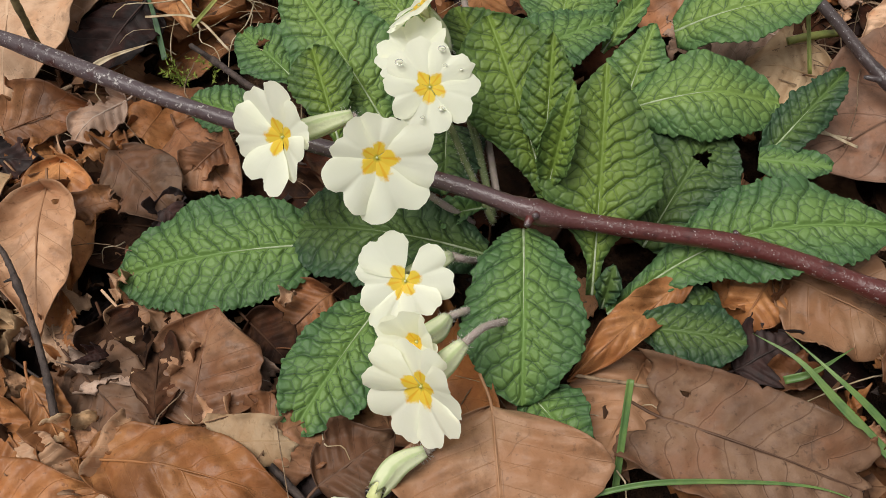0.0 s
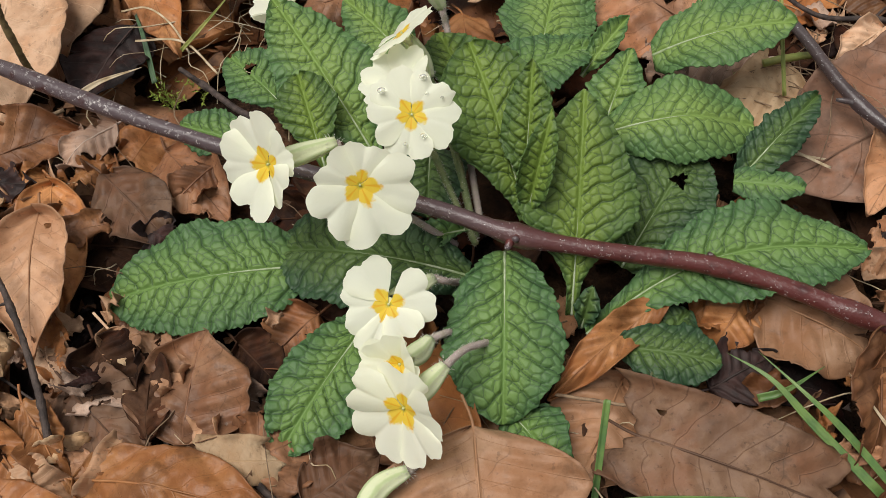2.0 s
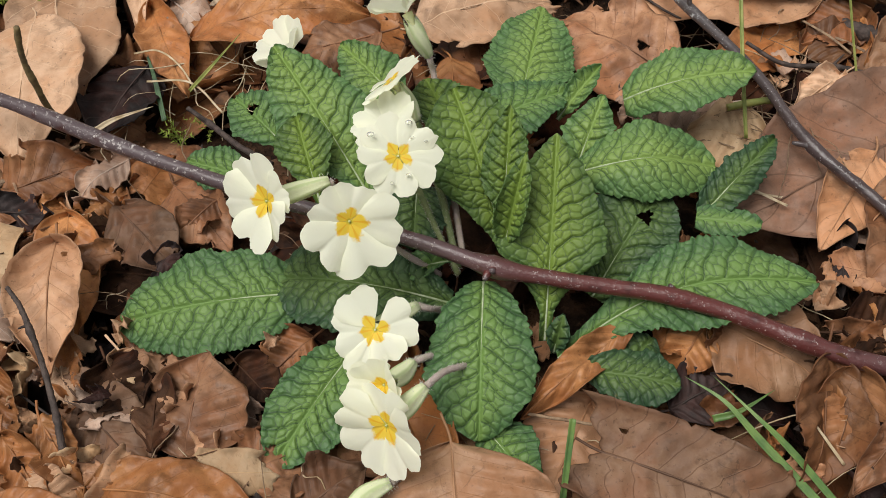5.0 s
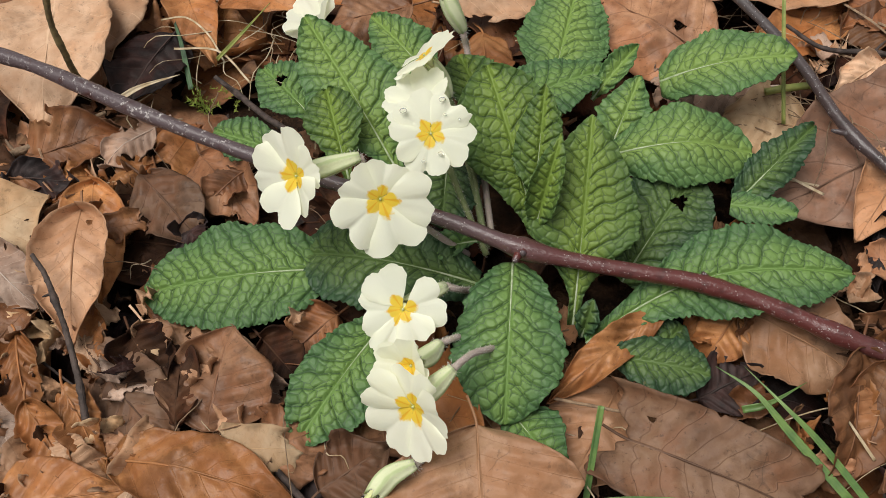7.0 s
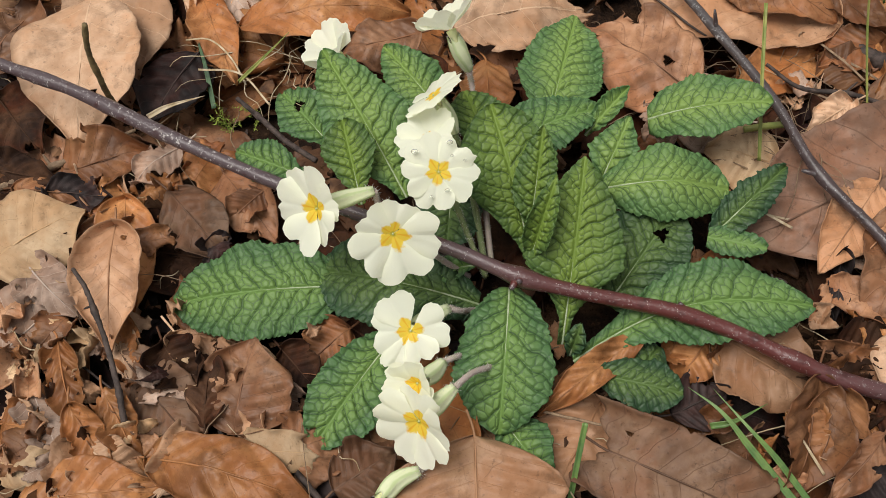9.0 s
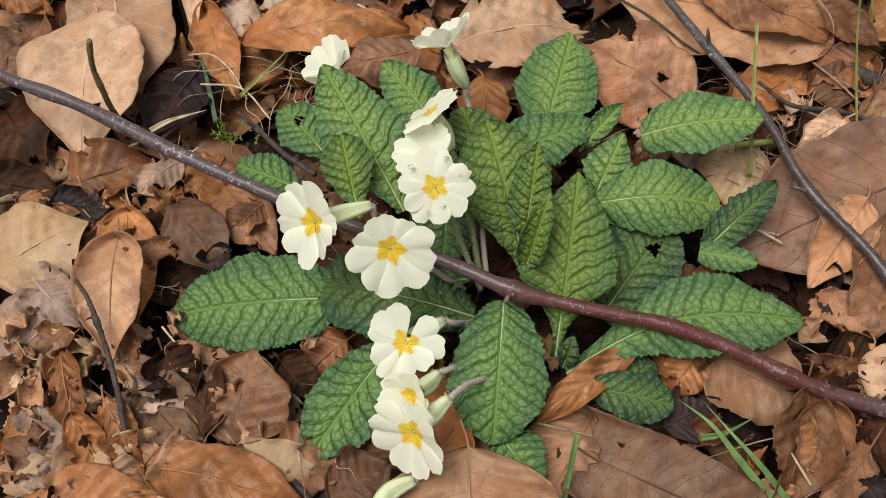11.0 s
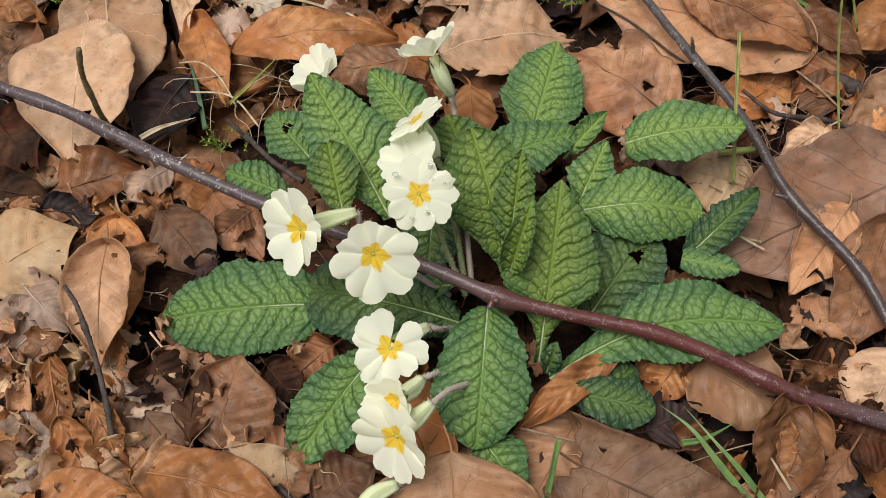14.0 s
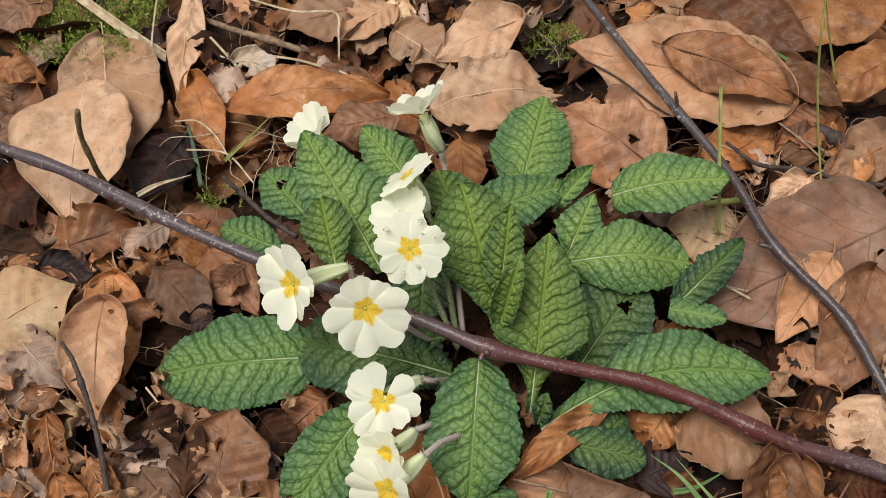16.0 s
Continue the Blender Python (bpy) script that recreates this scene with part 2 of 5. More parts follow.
def bark_material(name, warm, cool, spots):
    """Smooth young bark, wine-red to grey, with pale lichen flecks and lenticels."""
    n = Nodes(name)
    at, _ = n.shifted(0.5)
    along = n.attr("along").outputs["Fac"]
    away = n.math("ABSOLUTE", n.math("SUBTRACT", along, 0.62))
    base = n.mix(n.ramp(n.math("ADD", away, n.math("MULTIPLY", n.noise(at, 40, 3), 0.15)), 0.12, 0.42), warm, cool)
    base = n.mix(n.ramp(n.noise(at, 160, 4), 0.55, 0.75), base, tuple(0.45 * v for v in warm))
    patch = n.ramp(n.noise(at, 30, 3), 0.45, 0.62)
    speck = n.ramp(n.math("ADD", n.voronoi(at, 1050), n.math("MULTIPLY", n.noise(at, 1500, 3), 0.5)), 0.50, 0.36)
    pick = n.ramp(n.noise(at, 420, 3), 0.50, 0.56)
    grey_end = n.ramp(along, 0.38, 0.2)
    crust = n.math("MULTIPLY", n.ramp(n.noise(at, 420, 6, 0.75), 0.57, 0.63), n.ramp(n.math("ADD", n.noise(at, 95, 3), n.math("MULTIPLY", grey_end, 0.12)), 0.50, 0.62))
    crust = n.math("MULTIPLY", crust, n.math("ADD", 0.35, n.math("MULTIPLY", n.math("MAXIMUM", patch, grey_end), 0.65)))
    lichen = n.math("MAXIMUM", n.math("MULTIPLY", speck, n.math("MULTIPLY", pick, 0.9)), crust)
    colour = n.mix(n.math("MULTIPLY", lichen, 0.85), base, spots)
    normal = n.bump(n.noise(at, 700, 4), 0.5, 0.0006, n.bump(lichen, 0.5, 0.0005))
    return n.done(colour, n.math("ADD", 0.31, n.math("MULTIPLY", lichen, 0.4)), normal, 0.5)


BARK_RED = bark_material("red_branch_bark", (0.092, 0.022, 0.019), (0.076, 0.054, 0.058), (0.56, 0.52, 0.50))
BARK_GREY = bark_material("grey_branch_bark", (0.055, 0.038, 0.038), (0.065, 0.055, 0.055), (0.5, 0.5, 0.5))


def soil_material():
    n = Nodes("leaf_mould")
    at = n.coords()
    a, b = n.noise(at, 35, 6, 0.65), n.noise(at, 260, 5, 0.6)
    near = n.mix(n.ramp(a, 0.4, 0.6), (0.018, 0.011, 0.008), (0.07, 0.037, 0.02))
    near = n.mix(n.ramp(b, 0.55, 0.72), near, (0.09, 0.048, 0.027))
    cells = n.t.nodes.new("ShaderNodeTexVoronoi")
    n.wire(cells, 0, at)
    cells.inputs["Scale"].default_value = 22.0
    hue = n.add("SeparateXYZ")
    n.wire(hue, 0, cells.outputs["Color"])
    strewn = n.mix(hue.outputs[0], (0.10, 0.05, 0.028), (0.38, 0.20, 0.105))
    strewn = n.mix(n.math("MULTIPLY", n.ramp(b, 0.45, 0.65), 0.5), strewn, (0.13, 0.065, 0.035))
    away = n.t.nodes.new("ShaderNodeVectorMath")
    away.operation = "LENGTH"
    n.wire(away, 0, at)
    colour = n.mix(n.ramp(away.outputs["Value"], 0.40, 0.85), near, strewn)
    return n.done(colour, 0.85, n.bump(b, 0.9, 0.004, n.bump(a, 0.6, 0.01)), 0.08)


SOIL = soil_material()


# ---- ways to make meshes ----
def mesh_object(name, verts, faces, material, parent=None, label="", smooth=True, points=None):
    me = bpy.data.meshes.new(name)
    me.from_pydata([tuple(v) for v in verts], [], faces)
    me.materials.append(material)
    if smooth:
        me.shade_smooth()
    for key, values in (points or {}).items():
        values = np.asarray(values, np.float32)
        if values.ndim == 1:
            me.attributes.new(key, "FLOAT", "POINT").data.foreach_set("value", values)
        else:
            me.attributes.new(key, "FLOAT_VECTOR", "POINT").data.foreach_set("vector", values.ravel())
    ob = new(name, me)
    if parent:
        ob.parent = parent
        if parent.parent is None and parent.data is None:
            ob.matrix_parent_inverse = Matrix.Translation(-parent.location)
    if label:
        ob["label"] = label
    return ob


def grid_faces(rows, cols, keep=None):
    out = []
    for i in range(rows - 1):
        for j in range(cols - 1):
            if keep is None or keep[i, j]:
                a = i * cols + j
                out.append((a, a + 1, a + cols + 1, a + cols))
    return out


def thicken(ob, thick):
    m = ob.modifiers.new("thickness", "SOLIDIFY")
    m.thickness, m.offset, m.use_rim = thick * 0.01, -1.0, True
    return ob


def spline(points, count):
    """A smooth line through points (centimetres), evenly stepped."""
    p = np.array(points, float)
    if len(p) == 2:
        return p[0] + np.linspace(0, 1, count)[:, None] * (p[1] - p[0])
    q = np.vstack([2 * p[0] - p[1], p, 2 * p[-1] - p[-2]])
    out = []
    for s in np.linspace(0, len(p) - 1, count):
        i = min(int(s), len(p) - 2)
        t = s - i
        a, b, c, d = q[i : i + 4]
        out.append(0.5 * (2 * b + (c - a) * t + (2 * a - 5 * b + 4 * c - d) * t * t + (3 * b - a - 3 * c + d) * t**3))
    return np.array(out)


def tube(name, line, radii, material, parent=None, label="", sides=10, rough=0.0, seed=0):
    """A closed round rod along a line (centimetres) with a radius at every point."""
    rng = np.random.default_rng(seed)
    line, n = np.asarray(line, float), len(line)
    radii = np.interp(np.linspace(0, 1, n), np.linspace(0, 1, len(radii)), radii)
    ahead = np.gradient(line, axis=0)
    ahead /= np.linalg.norm(ahead, axis=1)[:, None] + 1e-9
    ref = np.array([0.0, 0, 1]) if abs(ahead[:, 2]).mean() < 0.8 else np.array([1.0, 0, 0])
    a = np.cross(ahead, ref)
    a /= np.linalg.norm(a, axis=1)[:, None] + 1e-9
    b = np.cross(a, ahead)
    ang = np.linspace(0, 2 * np.pi, sides, endpoint=False)
    wob = 1 + rough * rng.normal(size=(n, sides))
    ring = line[:, None] + radii[:, None, None] * wob[..., None] * (np.cos(ang)[None, :, None] * a[:, None] + np.sin(ang)[None, :, None] * b[:, None])
    verts = np.vstack([ring.reshape(-1, 3), line[:1], line[-1:]]) * 0.01
    faces = []
    for i in range(n - 1):
        for j in range(sides):
            k = (j + 1) % sides
            faces.append((i * sides + j, i * sides + k, (i + 1) * sides + k, (i + 1) * sides + j))
    for j in range(sides):
        k = (j + 1) % sides
        faces += [(n * sides, k, j), (n * sides + 1, (n - 1) * sides + j, (n - 1) * sides + k)]
    along = np.r_[np.repeat(np.linspace(0, 1, n), sides), 0, 1]
    return mesh_object(name, verts, faces, material, parent, label, True, {"along": along})


def frame_of(base, tip, bank):
    """Axes of a blade that runs from base to tip: across, along, up; bank in degrees."""
    base, tip = np.array(base, float), np.array(tip, float)
    y = (tip - base) / np.linalg.norm(tip - base)
    up = np.array([0.0, -0.25, 1.0])
    z = up - (up @ y) * y
    z /= np.linalg.norm(z)
    x = np.cross(y, z)
    c, s = np.cos(np.radians(bank)), np.sin(np.radians(bank))
    return base, np.stack([c * x - s * z, y, s * x + c * z]), np.linalg.norm(tip - base)


def bend(x, k):
    """Roll a flat offset x into an arc of curvature k (per centimetre)."""
    k = np.where(np.abs(k) < 1e-4, 1e-4, k)
    return np.sin(k * x) / k, (1 - np.cos(k * x)) / k


def cut(x, y, holes, wobble):
    """Open round-edged holes (centre and radius in centimetres) in a flat grid: its points move out to the rim, the cells inside go."""
    inside = np.zeros(x.shape, bool)
    for n, (hx, hy, hr) in enumerate(holes):
        dx, dy = x - hx, y - hy
        d = np.hypot(dx, dy) + 1e-6
        turn = np.arctan2(dy, dx)
        r = hr * (1 + 0.26 * np.sin(3 * turn + wobble + n) + 0.17 * np.sin(7 * turn + 2 * wobble) + 0.11 * np.sin(13 * turn + 3 * wobble))
        hit = d < r
        inside |= hit
        x, y = np.where(hit, hx + dx / d * r, x), np.where(hit, hy + dy / d * r, y)
    gone = inside[:-1, :-1] & inside[1:, :-1] & inside[:-1, 1:] & inside[1:, 1:]
    return x, y, ~gone


def smooth01(x):
    x = np.clip(x, 0, 1)
    return x * x * (3 - 2 * x)


def net_of(a, b, rng):
    """A jittered cell net over a plane: at each point the distance to the nearest cell edge, and a random height for the cell."""
    ia, ib = np.floor(a).astype(int), np.floor(b).astype(int)
    jit = rng.uniform(-0.36, 0.36, (64, 64, 2))
    tall = rng.uniform(0.55, 1.25, (64, 64))
    first, second, height = np.full(a.shape, 9.0), np.full(a.shape, 9.0), np.zeros(a.shape)
    for da in (-1, 0, 1):
        for db in (-1, 0, 1):
            ka, kb = (ia + da) % 64, (ib + db) % 64
            d = np.hypot(ia + da + 0.5 + jit[ka, kb, 0] + 0.5 * ((ib + db) % 2 - 0.5) - a, ib + db + 0.5 + jit[ka, kb, 1] - b)
            closer = d < first
            second = np.where(closer, first, np.minimum(second, d))
            height = np.where(closer, tall[ka, kb], height)
            first = np.where(closer, d, first)
    return (second - first) / 2, height


def primrose_leaf(plant, base, tip, width, arch=0.5, bank=0, left=0.0, right=0.0, droop=0.0, kind="g", shape="spoon", seed=0, holes=(), bulge=0.14, label="", sway=0.0, ribbed=True):
    """One crinkled blade with a toothed margin, its quilted puffs and its pale midrib."""
    rng = np.random.default_rng(seed)
    org, axes, length = frame_of(base, tip, bank)
    rows, cols = int(np.clip(length * 29, 50, 220)), int(np.clip(width * 29, 30, 126)) | 1
    s, u = np.meshgrid(np.linspace(0, 1, rows), np.linspace(-1, 1, cols), indexing="ij")
    if shape == "spoon":
        half = 0.14 + 0.86 * smooth01(s / 0.66)
        half *= np.clip(1 - ((s - 0.58) / 0.425).clip(0) ** 1.9, 0, 1) ** 0.72
    elif shape == "oval":
        half = np.clip(1 - (np.abs(s - 0.45) / np.where(s < 0.45, 0.5, 0.552)) ** np.where(s < 0.45, 2.2, 1.9), 0.0, 1) ** np.where(s < 0.45, 0.55, 0.72)
    elif shape == "egg":
        half = (0.22 + 0.78 * np.sin(np.pi / 2 * np.clip(s / 0.56, 0, 1)) ** 0.9) * np.clip(1 - ((s - 0.56) / 0.445).clip(0) ** 2.1, 0, 1) ** 0.66
    elif shape == "heart":
        half = np.sqrt(np.clip(1 - (np.abs(s - 0.42) / 0.59) ** 2.6, 0.02, 1)) * (1 - 0.25 * smooth01((s - 0.5) / 0.5))
    elif shape == "blade":
        half = 0.10 + 0.90 * smooth01((s - 0.10) / 0.44)
        half *= np.clip(1 - ((s - 0.44) / 0.563).clip(0) ** 1.7, 0, 1) ** 0.88
    else:
        half = 0.16 + 0.84 * smooth01(s / 0.46)
        half *= np.clip(1 - ((s - 0.42) / 0.583).clip(0) ** 1.7, 0, 1) ** 0.88
    phase = rng.uniform(0, 6, 6)
    slow = 0.03 * np.sin(length * 2.3 * s + phase[5] + 3 * u) + 0.018 * np.sin(length * 5.1 * s + phase[0] + u)
    bite = np.zeros_like(s)
    for sgn in (-1, 1):
        ticks = np.cumsum(rng.uniform(0.13, 0.36, int(length * 6) + 8))
        tall = rng.uniform(-0.01, 0.13, len(ticks))
        k = np.clip(np.searchsorted(ticks, s[:, 0] * length), 1, len(ticks) - 1)
        f = (s[:, 0] * length - ticks[k - 1]) / (ticks[k] - ticks[k - 1])
        bite += np.where(np.sign(u) == sgn, (tall[k] * np.sin(np.pi * np.clip(f, 0, 1)) ** 0.8)[:, None], 0)
    x = u * half * width / 2 * (1 + slow * np.abs(u) ** 3) + np.sign(u) * np.abs(u) ** 10 * bite * np.minimum(1, half * 2)
    y = s * length
    x, y, keep = cut(x, y, [(hu * width / 2, hs * length, hr) for hs, hu, hr in holes], phase[4])
    # quilting: sunken side veins that run forward, and between them a net of small veins round raised cells
    space = float(np.clip(length * 0.112, 0.44, 0.68))
    ax = np.abs(x)
    q = (y - 0.72 * ax + 0.05 * ax**2) / space + 0.12 * np.sin(1.9 * y + phase[0] + 2 * u) + 0.09 * np.sin(5.3 * x + phase[1]) + 0.04 * np.sin(9.1 * x + 2.3 * y + phase[3]) + 0.5 * (u > 0) + 20
    a = (ax + 0.72 * y) / 1.23 / 0.34 + 0.15 * np.sin(2.7 * y + phase[2]) + 100 * (u > 0) + 7
    dl = np.minimum(q % 1, 1 - q % 1) * space
    near, lump = net_of(a, q * space / 0.36, rng)
    dome = 1 - (1 - np.clip(dl / (0.5 * space), 0, 1)) ** 5.5
    cell = 1 - (1 - np.clip(near / 0.36, 0, 1)) ** 3.0
    fade = smooth01(ax / 0.13)
    puff = (0.50 * dome + 0.19 * cell * (0.5 + 0.5 * dome) * lump) * fade
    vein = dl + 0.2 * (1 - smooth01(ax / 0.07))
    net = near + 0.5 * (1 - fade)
    # form
    curve = np.where(u < 0, left, right)
    xb, zb = bend(np.abs(x), curve)
    xb *= np.sign(u)
    z = arch * 4 * s * (1 - s) - droop * smooth01((s - 0.45) / 0.55) ** 1.5 + zb
    z += 0.10 * np.sin(length * 1.9 * s + phase[2]) * u**2 + 0.07 * np.sin(length * 3.3 * s + phase[3] + 2 * u) * np.abs(u) ** 3
    z += 0.12 * np.sin(2.1 * x + phase[4]) * np.sin(1.3 * y + phase[5]) * np.abs(u)
    z += bulge * puff - 0.05 * smooth01((0.15 - np.abs(x)) / 0.15)
    xb = xb + sway * np.sin(np.pi * s)
    p = org + xb[..., None] * axes[0] + y[..., None] * axes[1] + z[..., None] * axes[2]
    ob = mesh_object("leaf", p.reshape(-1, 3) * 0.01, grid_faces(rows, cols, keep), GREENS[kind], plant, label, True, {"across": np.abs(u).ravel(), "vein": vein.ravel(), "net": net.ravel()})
    thicken(ob, 0.035)
    mid = cols // 2
    line = p[:, mid] + 0.012 * axes[2]
    last = int(rows * (rng.uniform(0.42, 0.62) if max(left, right) < 1.0 else 0.3))
    if ribbed:
        tube("midrib", line[:last:2], (0.055, 0.042, 0.03, 0.016, 0.003), RIB, ob, sides=6)
    return ob


def dead_leaf(base, tip, width, kind="tan", arch=0.3, bank=0, left=0.0, right=0.0, droop=0.0, seed=0, holes=(), label="", category="leaf", wave=0.33, crumple=0.14, lip=0.36, tears=2, fine=1, name="dead_leaf", stem=True, fat=0.85, group="fallen leaves", span=(0.0, 1.0), point=0.66):
    """A dry beech leaf: pointed oval, wavy between its side veins, with torn holes and a short stem."""
    rng = np.random.default_rng(1000 + seed)
    org, axes, length = frame_of(base, tip, bank)
    rows, cols = (52, 35) if fine else (20, 15)
    s, u = np.meshgrid(np.linspace(0, 1, rows), np.linspace(-1, 1, cols), indexing="ij")
    whole = span[0] + (span[1] - span[0]) * s
    half = np.sin(np.pi * whole**fat).clip(0) ** point
    half *= 1 - 0.42 * smooth01((whole - 0.66) / 0.30) * (1 - smooth01((whole - 0.97) / 0.03))
    half /= half.max()
    ph = rng.uniform(0, 6.28, 12)
    ragged = 1 + 0.011 * np.sin(s * 44 + ph[0]) + 0.05 * np.sin(s * 11 + ph[1] + u) + 0.006 * np.sin(s * 95 + ph[6])
    x = u * half * width / 2 * (1 + (ragged - 1) * np.abs(u) ** 2)
    y = s * length
    for end, fade in ((span[0] > 0.02, (1 - s) ** 3), (span[1] < 0.98, s**3)):
        if end:
            jag = np.interp(u[0], np.linspace(-1, 1, 15), rng.normal(0, 0.05 * width, 15)) + rng.normal(0, 0.06) * width * u[0] + 0.10 * width * np.sin(3.5 * u[0] + rng.uniform(0, 6))
            y = y + jag[None] * fade
    gaps = [(hu * width / 2, hs * length, hr) for hs, hu, hr in holes]
    for k in range(tears):
        ts = rng.uniform(0.15, 0.95)
        rim = np.interp(ts, s[:, 0], half[:, 0]) * width / 2
        gaps.append((rng.choice([-1.0, 1.0]) * rim * rng.uniform(0.9, 1.1), ts * length, rng.uniform(0.12, 0.42)))
    x, y, keep = cut(x, y, gaps, ph[3])
    curve = np.where(u < 0, left, right)
    xb, zb = bend(np.abs(x), curve)
    xb *= np.sign(x)
    z = arch * 4 * s * (1 - s) - droop * smooth01((s - 0.45) / 0.55) ** 1.6 + zb
    rib = np.cos(2 * np.pi * (7 * s - 1.5 * np.abs(u)))
    z += 0.05 * rib * smooth01(np.abs(u) / 0.2) * half
    rough_k = rng.uniform(0.6, 1.6)
    z += crumple * rough_k * (np.sin(1.7 * x + 1.1 * y + ph[7]) * np.sin(1.3 * y - 0.7 * x + ph[8]) + 0.5 * np.abs(np.sin(2.6 * x - 1.9 * y + ph[9])) + 0.22 * np.sin(5.1 * x + 4.3 * y + ph[10]) * np.sin(4.7 * y - 3.9 * x + ph[11]))
    z += lip * np.abs(u) ** 6 * (0.5 + 0.5 * np.sin(3 * s + ph[2]))
    z += wave * (np.sin(s * 7 + ph[2]) * u**2 * 0.6 + np.sin(s * 12 + ph[3] + 1.5 * u) * np.abs(u) ** 3 * 0.7 + 0.5 * np.sin(3.0 * u + ph[4]) * np.sin(4 * s + ph[5]))
    p = org + xb[..., None] * axes[0] + y[..., None] * axes[1] + z[..., None] * axes[2]
    ob = mesh_object(name, p.reshape(-1, 3) * 0.01, grid_faces(rows, cols, keep), DEAD[kind], None, "", True, {"leafuv": np.stack([u, s, 0 * s], -1).reshape(-1, 3)})
    thicken(ob, 0.03)
    if stem:
        mid = cols // 2
        line = np.vstack([p[0, mid] - 0.8 * axes[1] + rng.normal(0, 0.15, 3), p[0, mid], p[rows // 3, mid] + 0.01 * axes[2], p[2 * rows // 3, mid] + 0.012 * axes[2], p[-2, mid]])
        tube("midrib", spline(line, 14), (0.05, 0.05, 0.04, 0.02, 0.01), DEAD[kind], ob, sides=5)
    return tagged(ob, label or {"tan": "dry tan beech leaf lying in the litter", "orange": "glossy orange-brown fallen beech leaf", "brown": "brown wavy fallen beech leaf on the litter", "dark": "dark brown leaf in the litter: some rotting, some coloured as gap shade", "mauve": "dull purplish-brown fallen beech leaf", "russet": "dark russet fallen beech leaf, wavy and glossy", "umber": "dull dark-brown fallen beech leaf with a torn edge", "black": "blackened leaf in the litter: some rotting, some standing in for gap shade", "grey": "greyish fallen leaf, partly decayed", "rust": "rust-brown fallen beech leaf with straight veins", "pale": "pale sandy fallen beech leaf in the litter", "white": "bleached white scrap of decayed leaf"}[kind], category, group)


def petal(parent, centre, axes, turn, size, cone, curl, rng, wide=1.0, plain=0.0):
    """One notched petal of a flower: local out-direction at the angle turn, rising by cone degrees from the flower's plane."""
    rows, cols = 21, 35
    s, u = np.meshgrid(np.linspace(0, 1, rows), np.linspace(-1, 1, cols), indexing="ij")
    ph = rng.uniform(0, 6.28, 6)
    mid = rng.uniform(-0.12, 0.12)
    reach = 1 - rng.uniform(0.12, 0.21) * np.exp(-(np.abs((u - mid) / 0.17) ** 1.4)) + 0.02 * np.sin(5 * u + ph[3]) + 0.007 * np.sin(17 * u + ph[4])
    fray = np.interp(u[0], np.linspace(-1, 1, 24), rng.normal(0, 0.016, 24))[None]
    reach = (reach + fray * s**3) * np.sqrt(1 - 0.46 * ((np.abs(u) - 0.42) / 0.58).clip(0) ** 2.4) * (1 + 0.05 * rng.uniform(-1, 1) * u)
    swing = radians(49) * wide * u * (0.72 + 0.28 * smooth01(s / 0.6))
    out, x = s * reach * size * np.cos(swing), s * reach * size * np.sin(swing)
    z = -curl * size * s**2.5 + 0.03 * size * np.sin(3.2 * u + ph[0]) * s**1.5 + 0.02 * size * np.sin(7 * s + ph[1]) * u * s
    z += 0.022 * size * u * s + 0.02 * size * np.sin(8 * u + ph[2]) * s**4 - 0.02 * size * np.exp(-(((u - mid) / 0.12) ** 2)) * s**2
    a, c = np.radians(turn), np.radians(cone)
    o = np.cos(a) * axes[0] + np.sin(a) * axes[1]
    side = -np.sin(a) * axes[0] + np.cos(a) * axes[1]
    along, up = np.cos(c) * o + np.sin(c) * axes[2], -np.sin(c) * o + np.cos(c) * axes[2]
    p = centre + out[..., None] * along + x[..., None] * side + z[..., None] * up
    ob = mesh_object("petal", p.reshape(-1, 3) * 0.01, grid_faces(rows, cols), PETAL, parent, "", True, {"leafuv": np.stack([u, s * reach + plain, 0 * s], -1).reshape(-1, 3)})
    return ob


def flower_axes(facing, roll):
    z = np.array(facing, float)
    z /= np.linalg.norm(z)
    up = np.array([0.0, 0.35, 1.0])
    y = up - (up @ z) * z
    y /= np.linalg.norm(y)
    x = np.cross(y, z)
    c, s = np.cos(np.radians(roll)), np.sin(np.radians(roll))
    return np.stack([c * x + s * y, -s * x + c * y, z])


def hairs(name, line, radius, count, reach, parent, seed):
    """Fine pale hairs all along a stalk, joined into one part."""
    rng = np.random.default_rng(seed)
    verts, faces = [], []
    for i in range(count):
        k = rng.uniform(0, len(line) - 1.001)
        p = line[int(k)] * (1 - k % 1) + line[int(k) + 1] * (k % 1)
        d = rng.normal(size=3)
        d /= np.linalg.norm(d)
        e = np.cross(d, rng.normal(size=3))
        e *= 0.008 / (np.linalg.norm(e) + 1e-9)
        f = np.cross(d, e)
        a = p + d * radius * 0.9
        n = len(verts)
        verts += [a + e, a - 0.5 * e + f, a - 0.5 * e - f, p + d * (radius + reach * rng.uniform(0.5, 1.0))]
        faces += [(n, n + 1, n + 3), (n + 1, n + 2, n + 3), (n + 2, n, n + 3)]
    return tagged(mesh_object(name, np.array(verts) * 0.01, faces, HAIR, parent), kind="stuff")


